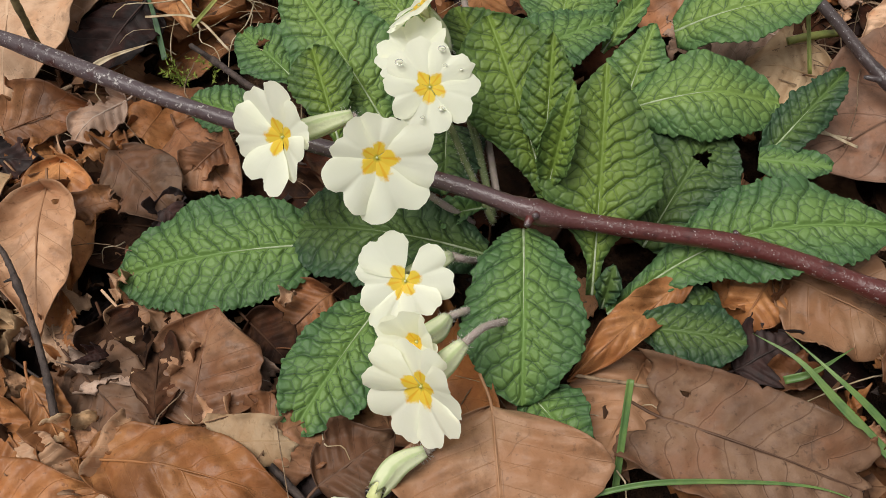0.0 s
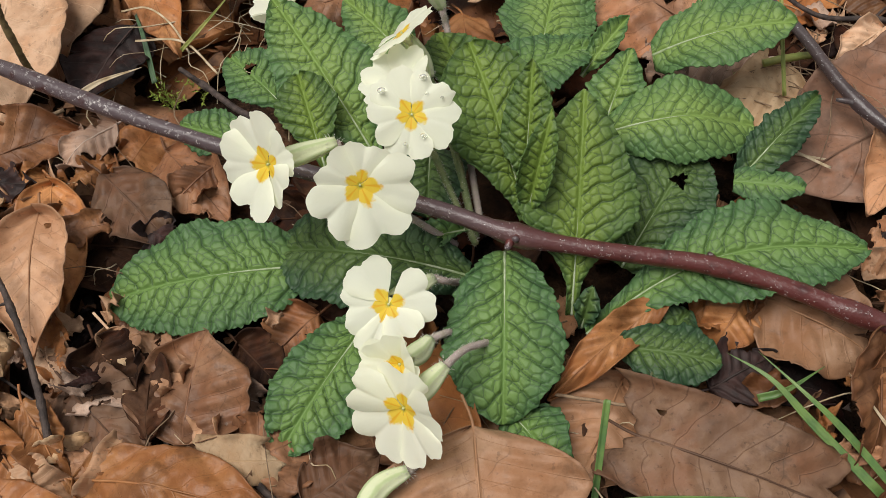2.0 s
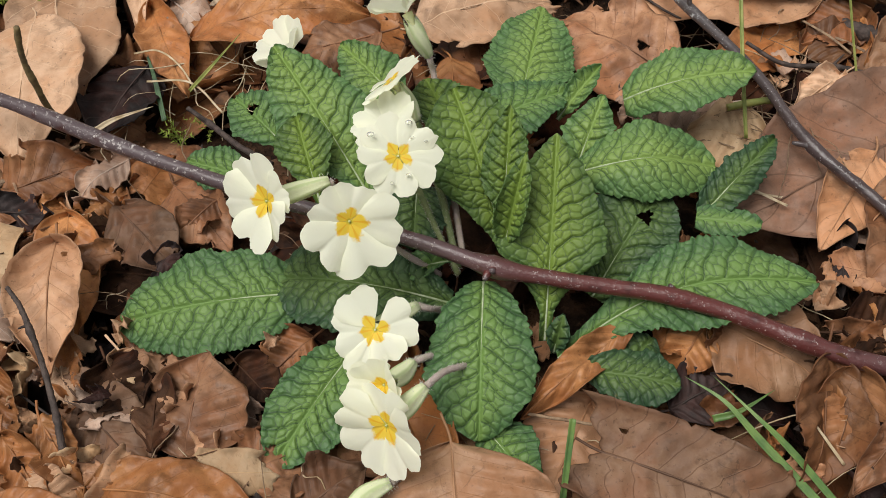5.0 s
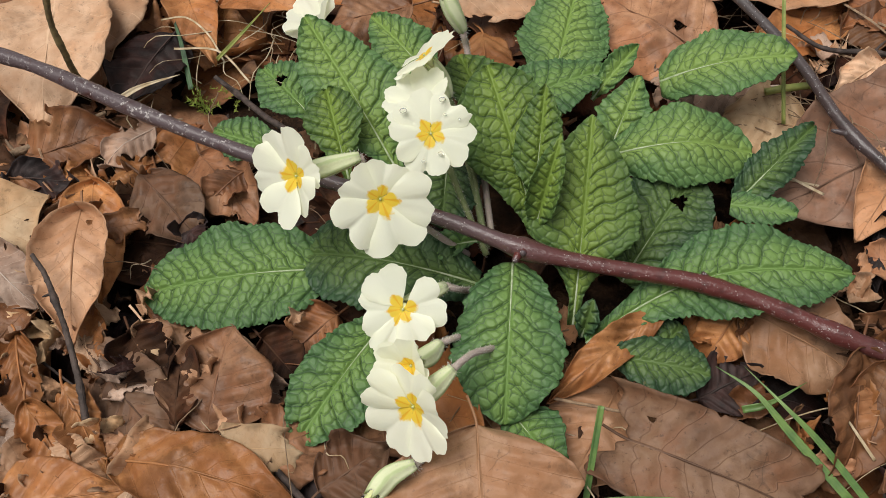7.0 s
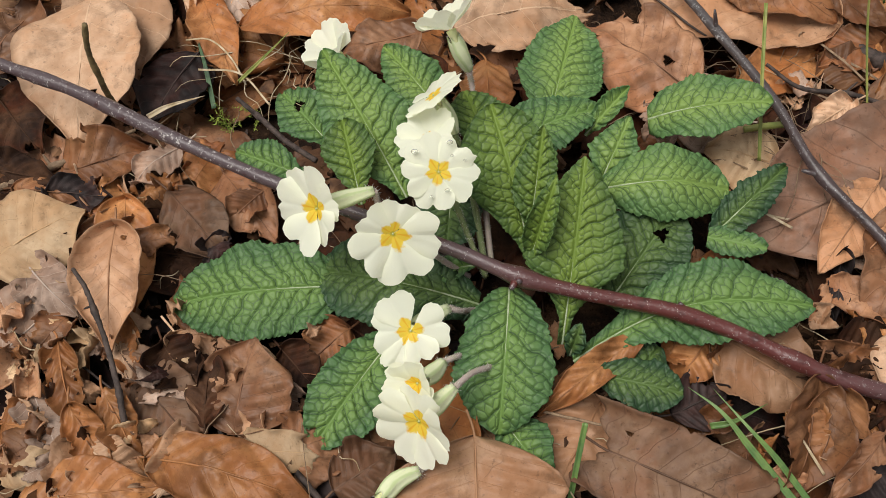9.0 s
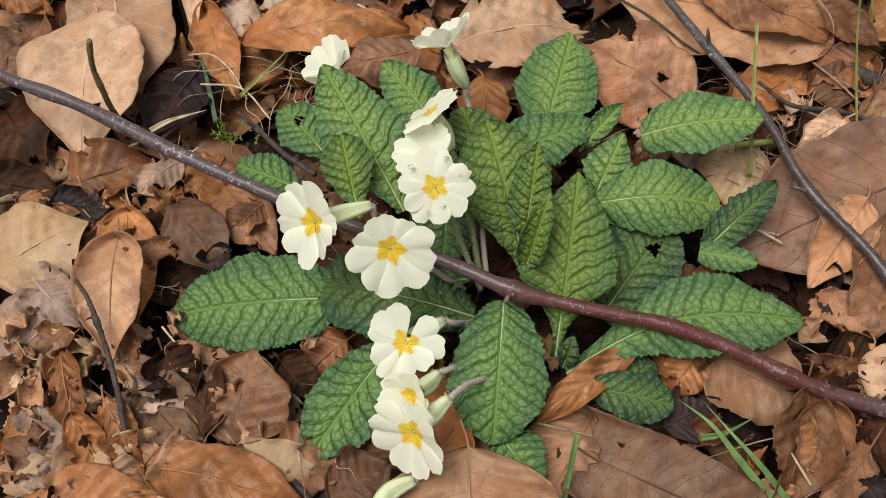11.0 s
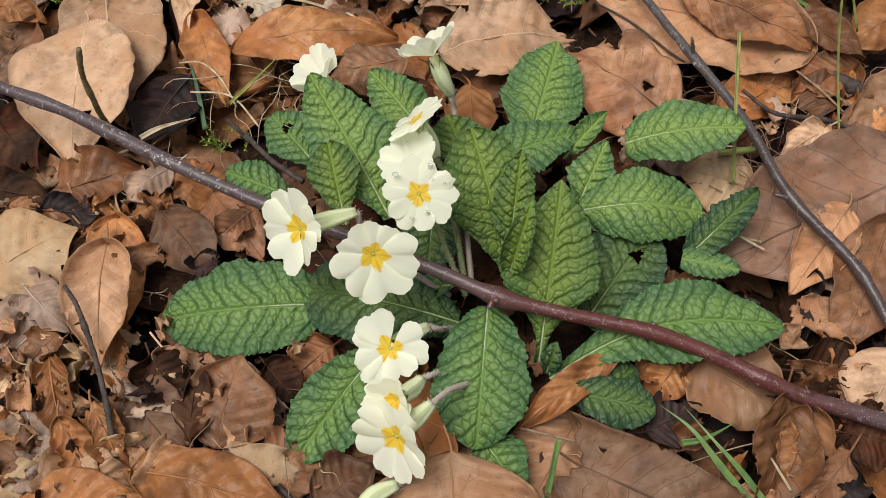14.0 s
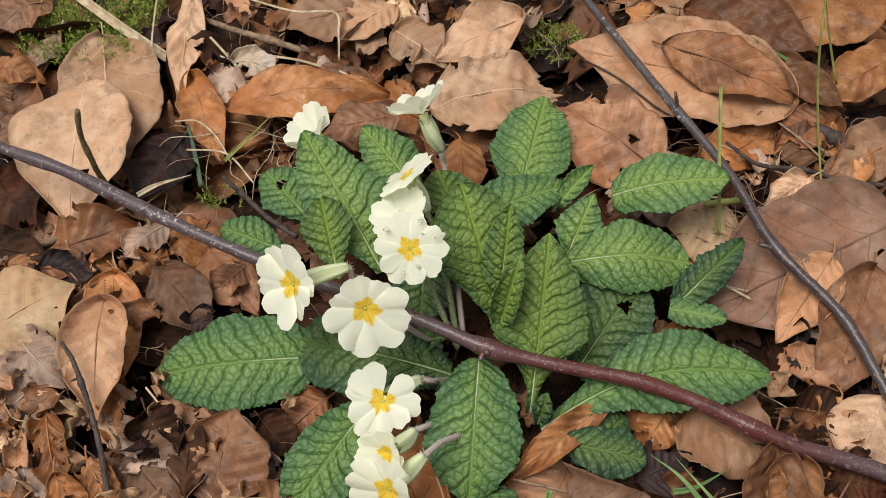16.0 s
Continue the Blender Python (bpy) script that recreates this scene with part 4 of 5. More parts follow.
# ---- dead leaves that lie on top ----
dead_leaf((-14.40, 21.50, 1.00), (-12.30, 11.50, 0.60), 5.8, "tan", arch=0.4,seed=1,tears=0)
dead_leaf((-14.50, 17.60, 1.90), (-14.10, 8.80, 1.20), 5.9, "tan", arch=0.7,seed=2,tears=0,holes=((0.72,-0.2,0.25),),fat=0.9)
dead_leaf((-9.17, 14.13, 0.90), (-11.53, 10.22, 0.50), 3.6, "black", arch=0.4,seed=3,left=0.2,crumple=0.25)
dead_leaf((-11.80, 4.20, 1.70), (-11.60, -1.30, 0.90), 2.9, "rust", arch=0.6,seed=4,lip=0.7,crumple=0.04,left=-0.3,right=-0.1,tears=0,holes=((0.12,-0.3,0.15),(0.62,0.85,0.2)),wave=0.1,fat=0.75)
dead_leaf((-11.80, 6.10, 0.90), (-11.30, 0.60, -0.20), 2.8, "orange", arch=0.6,seed=5,left=-0.35,right=-0.2,tears=0)
dead_leaf((-17.30, 3.00, 1.20), (-13.30, 5.30, 1.40), 4.4, "pale", arch=0.4,seed=6,tears=1)
dead_leaf((-16.37, -0.90, 0.40), (-13.43, 1.91, 0.60), 4.0, "grey", arch=0.3,seed=7,holes=((0.75,0.2,0.13),(0.6,-0.7,0.15)))
dead_leaf((-15.81, 3.25, 1.10), (-13.16, 0.49, 0.70), 2.2, "grey", arch=0.4,seed=53,left=0.3)
dead_leaf((-6.68, -4.78, 0.20), (-5.71, -1.38, 1.40), 4.4, "brown", arch=0.5,seed=8,bank=-6,tears=1,left=-0.2)
dead_leaf((-7.73, -4.57, 0.50), (-7.60, -1.21, 0.80), 1.6, "dark", arch=0.4,seed=54,left=-0.3)
dead_leaf((-9.80, -5.70, 0.80), (-3.50, -7.90, 0.50), 3.0, "orange", arch=0.9,seed=9,left=-0.4,right=-0.35,bank=-20,tears=0,wave=0.1)
dead_leaf((2.40, -6.00, 1.60), (2.20, -10.30, 0.40), 6.2, "rust", arch=0.5,seed=10,left=-0.06,right=-0.08,tears=0,fat=0.8,point=1.05)
dead_leaf((6.70, -6.50, 1.00), (12.10, -9.50, 0.70), 3.5, "umber",seed=11,arch=0.5,holes=((0.16,-0.5,0.13),),tears=1,span=(0.3,0.62))
dead_leaf((7.30, -4.50, 0.00), (5.00, -8.00, -0.30), 4.0, "rust", arch=0.3,seed=12,point=0.8)
dead_leaf((9.11, -2.48, 1.60), (4.79, -5.16, 0.80), 1.3, "orange", arch=0.4,seed=13,left=0.5,right=0.2,tears=0)
dead_leaf((11.90, -2.37, 0.70), (15.36, -5.53, 0.40), 3.6, "rust", arch=0.6,seed=14,tears=1)
dead_leaf((11.72, -2.50, 1.00), (10.18, -4.08, 0.20), 2.0, "orange", arch=0.4,seed=15,left=-0.6,right=-0.6,tears=0)
dead_leaf((14.90, -4.70, 1.80), (13.20, -8.80, 0.20), 3.2, "russet", arch=0.5,seed=16,left=0.9,right=0.45,bank=-25)
dead_leaf((23.70, 5.20, 1.50), (13.70, 1.60, 0.60), 6.4, "mauve", arch=0.4,seed=17,tears=1,holes=((0.22,-0.3,0.2),))
dead_leaf((19.70, 3.50, 1.70), (16.40, -0.30, 1.20), 2.5, "rust",seed=18,left=0.7,right=0.5,tears=1,arch=0.1,wave=0.15,lip=0.15)
dead_leaf((22.10, 4.90, -0.20), (18.70, 2.80, -0.20), 3.0, "orange", arch=0.4,seed=55,left=0.4)
dead_leaf((21.20, 2.70, 1.60), (17.60, -3.00, 0.60), 3.1, "brown", arch=0.4,seed=19,right=0.2,tears=1)
dead_leaf((22.10, 1.48, 0.90), (20.02, -2.27, 0.30), 2.4, "orange", arch=0.4,seed=56,left=0.4)
dead_leaf((17.54, 0.63, 1.20), (16.70, -2.15, 0.40), 0.9, "black", arch=0.2,seed=57,crumple=0.2)
dead_leaf((20.60, 12.23, 1.40), (10.26, 17.55, 1.40), 6.0, "rust", arch=0.6,seed=20,tears=1)
dead_leaf((14.73, 16.18, 2.35), (20.24, 12.08, 1.95), 3.0, "russet", arch=0.6,seed=58,tears=0,left=0.4,right=-0.3)
dead_leaf((16.54, 19.33, 1.80), (22.51, 15.28, 1.60), 3.6, "russet", arch=0.5,seed=29,left=0.3)
dead_leaf((2.92, 14.22, 1.20), (9.06, 14.87, 1.00), 4.6, "tan", arch=0.7,seed=21,crumple=0.2,tears=6,span=(0.0,0.82))
dead_leaf((13.40, 9.27, 1.00), (9.25, 14.07, 0.80), 5.0, "brown", arch=0.5,seed=22,holes=((0.3,0.2,0.25),(0.2,-0.4,0.2),(0.45,-0.1,0.12)),tears=4)
dead_leaf((-7.28, 15.37, 1.40), (0.96, 15.60, 1.00), 3.2, "orange", arch=1.2,seed=23,left=-0.45,right=-0.3,tears=0)
dead_leaf((1.36, 14.01, 1.20), (-2.57, 12.77, 1.20), 2.8, "brown", arch=0.5,seed=24,left=-0.3,right=-0.3,tears=0)
dead_leaf((8.19, 19.93, 1.60), (3.39, 17.74, 1.00), 3.2, "tan", arch=0.4,seed=25,left=-0.2,tears=1)
dead_leaf((1.41, 20.32, 1.00), (3.95, 17.36, 0.90), 3.0, "tan", arch=0.4,seed=59)
dead_leaf((0.39, 22.24, 1.00), (-5.00, 21.10, 1.00), 3.6, "rust", arch=0.4,seed=26,left=0.2)
dead_leaf((1.49, 22.10, 1.20), (-1.65, 19.82, 0.80), 2.6, "tan", arch=0.5,seed=60,tears=3)
dead_leaf((-9.61, 24.18, 1.40), (-9.80, 16.32, 0.90), 1.9, "tan", arch=0.5,seed=27,left=-0.5,right=-0.3,tears=1)
dead_leaf((-9.33, 17.98, 1.00), (-7.38, 12.19, 0.70), 2.2, "orange", arch=0.5,seed=61,left=-0.3,right=0.3,tears=1)
dead_leaf((-8.53, 18.82, 0.90), (-6.29, 15.62, 0.80), 1.9, "grey", arch=0.2,seed=62,crumple=0.2)
dead_leaf((-7.27, 19.00, 1.20), (-4.28, 17.60, 1.00), 1.7, "white", arch=0.2,seed=63,tears=5,crumple=0.2)
dead_leaf((4.33, 12.55, 0.80), (4.11, 7.44, 1.40), 2.4, "orange", arch=0.3,seed=28,tears=0)
dead_leaf((19.81, 17.23, 1.60), (27.63, 18.37, 2.00), 4.2, "orange", arch=0.5,seed=30)
dead_leaf((19.03, 15.08, 1.80), (22.66, 11.63, 1.20), 2.4, "russet", arch=0.6,seed=64,right=0.5)
dead_leaf((26.17, 14.40, 2.40), (21.81, 12.47, 1.20), 2.6, "orange", arch=0.5,seed=31,left=-0.4,tears=0)
dead_leaf((24.76, 9.61, 1.80), (20.87, 7.81, 1.20), 2.8, "rust", arch=0.5,seed=65,left=-0.3)
dead_leaf((22.57, 9.33, 1.40), (20.80, 6.51, 1.00), 1.7, "orange", arch=0.3,seed=66,left=0.5)
dead_leaf((19.82, 7.67, 1.60), (17.55, 6.46, 1.20), 1.5, "tan", arch=0.3,seed=67,left=-0.4,right=-0.4,tears=0)
dead_leaf((-18.01, 25.22, 1.00), (-20.86, 23.01, 0.80), 3.4, "brown", arch=0.5,seed=32,tears=1)
dead_leaf((-20.22, 19.68, 1.40), (-17.11, 18.66, 0.80), 2.0, "orange", arch=0.6,seed=33,left=-0.4)
dead_leaf((-19.26, 13.82, 0.80), (-17.57, 18.72, 0.80), 3.4, "brown", arch=0.4,seed=68,tears=1)
dead_leaf((-17.05, 22.46, 0.80), (-18.47, 19.86, 0.60), 1.7, "grey", arch=0.2,seed=69)
dead_leaf((-18.62, 12.49, 1.00), (-16.18, 9.25, 0.40), 3.2, "dark", arch=0.4,seed=34)
dead_leaf((-15.06, 7.56, 0.80), (-10.91, 8.61, 1.00), 3.0, "russet", arch=0.4,seed=35,left=0.4,tears=1)
dead_leaf((-16.72, 6.82, 1.20), (-13.43, 6.15, 0.90), 1.5, "russet", arch=0.3,seed=36,left=-0.9,right=-0.9,tears=0,wave=0.05)
dead_leaf((-9.58, 8.64, 1.00), (-11.66, 6.75, 0.80), 1.8, "grey", arch=0.3,seed=70,tears=5,crumple=0.2)
dead_leaf((-10.03, 6.37, 0.90), (-7.04, 2.55, 0.40), 2.8, "umber", arch=0.7,seed=37,left=-0.4,right=-0.3)
dead_leaf((-8.13, 3.56, 0.80), (-6.98, 2.43, 0.60), 1.6, "black", arch=0.3,seed=71,crumple=0.2)
dead_leaf((-7.72, 7.29, 0.60), (-5.25, 3.58, 0.30), 2.6, "brown", arch=0.4,seed=72,left=0.4)
dead_leaf((-5.75, 5.95, 0.90), (-7.29, 4.54, 0.50), 1.6, "brown", arch=0.4,seed=73,left=0.5)
dead_leaf((-16.20, -5.10, 0.40), (-12.30, -6.10, 0.40), 1.7, "pale", arch=0.4,seed=38)
dead_leaf((-14.51, -6.94, 0.60), (-9.11, -6.71, 0.60), 2.8, "orange", arch=0.6,seed=39,left=-0.3,tears=0)
dead_leaf((-15.82, -3.70, 0.40), (-13.78, -4.09, 0.40), 2.2, "orange", arch=0.5,seed=74,left=-0.5)
dead_leaf((-12.80, -3.44, 0.90), (-10.90, -6.30, 0.40), 1.5, "orange", arch=0.4,seed=75,left=0.5)
dead_leaf((-12.67, -5.73, 0.40), (-10.86, -4.76, 0.40), 2.0, "dark", arch=0.3,seed=76,tears=4)
dead_leaf((-5.23, -6.26, 0.30), (-2.46, -4.96, 0.40), 3.0, "brown", arch=0.3,seed=40,span=(0.15,0.85))
dead_leaf((-2.90, -7.29, 0.30), (-0.57, -5.96, 0.30), 2.6, "umber", arch=0.3,seed=41)
dead_leaf((-11.05, -1.55, 0.60), (-8.29, -4.93, 0.30), 3.0, "umber", arch=0.3,seed=42,tears=4,holes=((0.3,0.2,0.15),),span=(0.1,0.8))
dead_leaf((-9.51, -1.13, 1.00), (-8.13, -2.99, 0.60), 2.4, "dark", arch=0.4,seed=77,crumple=0.25)
dead_leaf((-9.10, -0.67, 1.00), (-8.20, -2.03, 0.60), 1.2, "tan", arch=0.4,seed=43,left=0.4)
dead_leaf((-2.21, -0.70, 0.20), (-4.46, -2.44, 0.10), 2.6, "russet", arch=0.3,seed=44,tears=1)
dead_leaf((-4.89, -1.52, 0.50), (-3.58, -3.18, 0.20), 2.0, "dark", arch=0.3,seed=78,crumple=0.2)
dead_leaf((19.86, -2.95, 1.20), (17.57, -6.17, 0.40), 3.0, "tan", arch=0.4,seed=45,left=-0.2,right=-0.2,tears=0)
dead_leaf((14.87, -4.49, 0.80), (17.42, -5.93, 0.40), 2.6, "dark", arch=0.4,seed=46)
dead_leaf((15.90, -5.20, 1.40), (14.40, -7.90, 0.20), 2.8, "russet", arch=0.4,seed=47,left=0.8,right=0.8)
dead_leaf((16.26, -3.42, 0.80), (18.83, -3.40, 0.80), 2.2, "dark", arch=0.4,seed=48,tears=4)
dead_leaf((17.06, -6.05, 0.80), (19.00, -6.66, 0.80), 2.6, "dark", arch=0.4,seed=79)
dead_leaf((11.92, -2.95, 0.60), (9.89, -1.52, 0.60), 2.8, "orange", arch=0.4,seed=49)
dead_leaf((16.03, 5.26, 1.00), (13.14, 6.03, 1.20), 3.4, "pale", arch=0.3,seed=50,left=0.2)
dead_leaf((15.03, 7.59, 1.00), (11.52, 8.46, 1.20), 3.6, "grey", arch=0.3,seed=51,crumple=0.2)
dead_leaf((12.49, 5.06, 0.90), (13.33, 2.96, 0.80), 2.2, "orange", arch=0.3,seed=52,left=-0.4,right=-0.4)
dead_leaf((11.60, 6.10, 1.60), (10.90, 8.30, 1.80), 1.7, "grey", arch=0.3,seed=80,crumple=0.2,tears=4)
dead_leaf((22.40, 11.48, 1.00), (19.17, 10.39, 0.80), 2.6, "russet", arch=0.5,seed=81,left=0.3)
dead_leaf((20.92, 9.07, 0.90), (19.39, 11.17, 0.70), 2.4, "russet", arch=0.4,seed=82)
dead_leaf((23.57, 8.36, 1.00), (20.25, 7.53, 0.80), 2.6, "brown", arch=0.4,seed=83)
dead_leaf((-3.82, -1.19, 0.90), (-3.28, -0.94, 1.00), 0.5, "tan", arch=0.15,seed=85,left=-1.4,right=-1.4,tears=0,stem=False,fine=0,name="leaf_scrap",category="leaf scrap",group="leaf scraps",label="small pale curled scrap beside a primrose leaf")
dead_leaf((16.90, -7.00, 1.50), (14.40, -9.20, 0.90), 1.2, "brown", arch=0.5,seed=86,left=0.9,right=0.7,tears=1,label="narrow tan leaf curled into a trough")
dead_leaf((19.80, 11.80, 0.60), (14.80, 8.80, 0.80), 2.6, "orange", arch=0.3,seed=87,left=0.2,tears=2)
dead_leaf((17.90, 9.40, 0.30), (14.50, 6.80, 0.40), 2.4, "dark", arch=0.3,seed=88,left=-0.2,tears=2,span=(0.0,0.8))
dead_leaf((-12.10, -5.10, 0.90), (-10.10, -6.40, 0.60), 2.0, "tan", arch=0.3,seed=89,left=0.4,right=-0.2,tears=1,span=(0.1,0.8))
dead_leaf((-13.70, -0.80, 1.00), (-12.60, -4.30, 0.60), 1.5, "orange", arch=0.3,seed=90,left=0.8,right=0.4,tears=1,span=(0.1,0.9))
dead_leaf((-11.50, -3.10, 1.00), (-9.90, -6.00, 0.60), 1.5, "orange", arch=0.3,seed=91,left=0.5,right=0.7,tears=1,span=(0.2,0.9))
# Seeds 92 and 93 are added: black leaves that stand in for shaded gaps.
dead_leaf((15.20, -8.40, 0.90), (17.50, -8.20, 0.90), 2.6, "black", arch=0.2,seed=92,tears=2)
dead_leaf((9.80, -5.40, 0.60), (12.00, -4.60, 0.60), 2.2, "black", arch=0.2,seed=93,tears=2)
dead_leaf((-9.60, -2.70, 1.40), (-8.90, -2.70, 1.60), 0.6, "black", arch=0.2,seed=94,tears=0,stem=False,fine=0,span=(0.2,0.75),crumple=0.25,name="leaf_scrap",category="leaf scrap",group="leaf scraps",label="small black shard of rotten leaf")
dead_leaf((-10.30, -2.50, 1.20), (-9.50, -2.90, 1.20), 0.6, "grey", arch=0.15,seed=95,tears=0,stem=False,fine=0,span=(0.2,0.75),name="leaf_scrap",category="leaf scrap",group="leaf scraps",label="small grey shard of rotten leaf")
# Seeds 96 and 97 are added too, dark in place of a gap's shade.
dead_leaf((-18.30, 8.00, 1.30), (-14.60, 6.90, 1.20), 2.0, "dark", arch=0.2,seed=96,tears=2)
dead_leaf((-15.10, 6.50, 1.10), (-12.30, 6.00, 1.10), 1.8, "black", arch=0.2,seed=97,tears=2)
dead_leaf((14.30, 5.09, 0.60), (16.90, 6.58, 0.80), 2.6, "dark", arch=0.3,seed=84)

# ---- grass and straw ----
grass_blade(((19.44, 11.44, 1.40), (20.19, 9.94, 1.60), (21.14, 8.73, 1.20)), 0.09, "thin dry brown stem in the litter", PALE_TWIG, category="straw", name="straw", taper=False)
grass_blade(((19.77, 10.97, 1.20), (20.89, 9.53, 1.50), (22.09, 8.10, 1.30)), 0.1, "thin dry brown stem in the litter", PALE_TWIG, category="straw", name="straw", taper=False)
grass_blade(((18.43, 8.58, 1.40), (19.32, 7.72, 1.60), (20.36, 7.37, 1.20)), 0.08, "thin dry brown stem in the litter", PALE_TWIG, category="straw", name="straw", taper=False)
grass_blade(((23.12, 10.68, 1.40), (23.60, 10.18, 1.50), (24.26, 9.58, 1.30)), 0.2, "pale frayed dry stem in the litter", STRAW, category="straw", name="straw", taper=True)
grass_blade(((15.10, 4.90, 1.80), (15.20, 7.10, 4.00), (15.50, 9.70, 6.00)), 0.13, "upright cut grass stalk, green with a dry tip", GRASS_DRY, category="grass", name="cut_stalk", taper=False,fold=0.9)
branch("cut_stalk", ((14.80, 6.50, 1.90), (15.60, 6.50, 2.00), (16.70, 6.60, 1.90)), (0.14, 0.15, 0.14), GRASS_DRY, (), "thick yellow-green cut stalk lying under a grey branch", "grass", seed=16,steps=20,sides=10,rough=0.02)
grass_blade(((20.02, 6.05, 1.50), (19.62, 8.64, 5.00), (19.37, 9.85, 7.50), (19.50, 11.44, 10.00)), 0.08, "thin tall yellow-green grass stem", GRASS_DRY, category="grass", name="grass_blade", taper=False,fold=0.9)
grass_blade(((21.99, 12.01, 3.00), (21.19, 12.83, 5.50), (20.49, 13.38, 8.00)), 0.11, "yellow-green grass blade growing from the litter", GRASS_DRY, category="grass", name="grass_blade")
grass_blade(((22.56, 13.42, 1.50), (20.73, 14.47, 2.20), (18.71, 15.51, 3.20)), 0.28, "green grass blade growing from the litter", GRASS, category="grass", name="grass_blade")
grass_blade(((-7.04, 11.65, 1.60), (-5.70, 12.07, 2.60), (-4.39, 12.52, 3.60)), 0.15, "short yellow-green grass blade", GRASS_DRY, category="grass", name="grass_blade", fold=0.8)
grass_blade(((-8.33, 10.87, 0.80), (-8.85, 13.37, 1.30), (-9.69, 16.03, 1.40)), 0.22, "dark green grass blade lying under the leaves", GRASS_DARK, category="grass", name="grass_blade")
grass_blade(((5.56, -8.47, 0.40), (5.94, -7.29, 1.60), (6.28, -6.25, 2.70)), 0.19, "cut green grass stalk standing upright", GRASS, category="grass", name="cut_stalk", taper=False,fold=0.8)
grass_blade(((13.70, -9.30, 0.50), (12.20, -7.20, 1.30), (11.30, -5.90, 1.80), (10.30, -4.80, 1.70)), 0.27, "broad green grass blade arching over the leaves", GRASS, category="grass", name="grass_blade")
grass_blade(((14.20, -9.50, 0.60), (12.90, -7.70, 1.60), (12.00, -6.60, 2.10), (11.10, -5.10, 2.10)), 0.22, "broad green grass blade arching over the leaves", GRASS, category="grass", name="grass_blade")
grass_blade(((11.00, -6.10, 1.00), (11.80, -6.10, 1.30), (13.10, -5.60, 1.50)), 0.24, "green grass blade lying on dead leaves", GRASS, category="grass", name="grass_blade")
grass_blade(((4.54, -8.76, 0.90), (6.40, -8.76, 1.30), (8.70, -8.98, 1.20), (10.82, -9.34, 1.00), (12.20, -9.97, 0.80)), 0.16, "long thin grass blade lying across a dead leaf", GRASS, category="grass", name="grass_blade")
grass_blade(((14.60, -8.20, 1.00), (14.00, -7.20, 1.60), (13.40, -6.20, 2.20)), 0.09, "single pale dry straw stem", STRAW, category="straw", name="straw")
grass_blade(((-16.83, 25.32, 1.60), (-13.61, 22.15, 1.40), (-10.69, 19.61, 1.00)), 0.5, "broad pale dry stalk lying in the litter", STRAW, category="straw", name="straw", taper=False,fold=0.8)
grass_blade(((-6.86, 23.48, 1.50), (-3.82, 20.94, 2.40), (-1.63, 20.35, 2.60), (-1.48, 19.15, 2.20), (-1.60, 18.20, 1.20)), 0.1, "bent pale dry stem over dead leaves", STRAW, category="straw", name="straw", taper=False)
grass_blade(((-11.65, 24.67, 1.60), (-11.57, 21.02, 1.60), (-11.47, 17.42, 1.20)), 0.09, "thin pale dry stem lying in the litter", STRAW, category="straw", name="straw", taper=False)
grass_blade(((-8.96, 21.27, 1.40), (-7.87, 19.71, 1.40), (-6.77, 18.10, 1.20)), 0.12, "short pale straw in the litter", STRAW, category="straw", name="straw", taper=False)
grass_blade(((-11.18, 10.22, 1.30), (-10.14, 10.52, 1.60), (-8.51, 10.79, 1.80)), 0.22, "dry seed husk on a blackened leaf", STRAW, category="straw", name="straw", fold=0.9)
grass_blade(((12.17, 3.87, 1.60), (14.37, 2.78, 1.60), (15.92, 1.89, 1.20)), 0.09, "thin pale dry stem lying in the litter", STRAW, category="straw", name="straw", taper=False)
grass_blade(((12.69, 3.53, 1.80), (14.40, 2.76, 1.40), (16.41, 2.25, 1.00)), 0.07, "thin pale dry stem lying in the litter", STRAW, category="straw", name="straw", taper=False)
grass_blade(((-9.75, 14.60, 1.50), (-8.44, 14.00, 2.00), (-7.38, 12.78, 2.00), (-6.76, 11.61, 1.40)), 0.07, "curled pale dry stem in the litter", STRAW, category="straw", name="straw", taper=False)
grass_blade(((-8.98, 12.58, 1.60), (-6.96, 11.94, 1.80), (-5.60, 10.27, 1.40)), 0.08, "thin pale dry stem lying in the litter", STRAW, category="straw", name="straw", taper=False)
grass_blade(((-6.39, 19.32, 1.20), (-3.96, 18.50, 1.30), (-2.52, 18.10, 1.00)), 0.12, "pale dry stem in the litter", STRAW, category="straw", name="straw", taper=False)
grass_blade(((-1.60, 17.50, 1.20), (-0.15, 16.32, 1.20), (0.97, 15.79, 1.00)), 0.1, "dry brown stem in the litter", STRAW, category="straw", name="straw", taper=False)

# ---- the carpet of leaves under and round the others ----
rng = np.random.default_rng(7)
# Mostly dark hues: the deep shade between leaves is put into their colour.
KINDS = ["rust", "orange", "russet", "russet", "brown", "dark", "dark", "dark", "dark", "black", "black"]
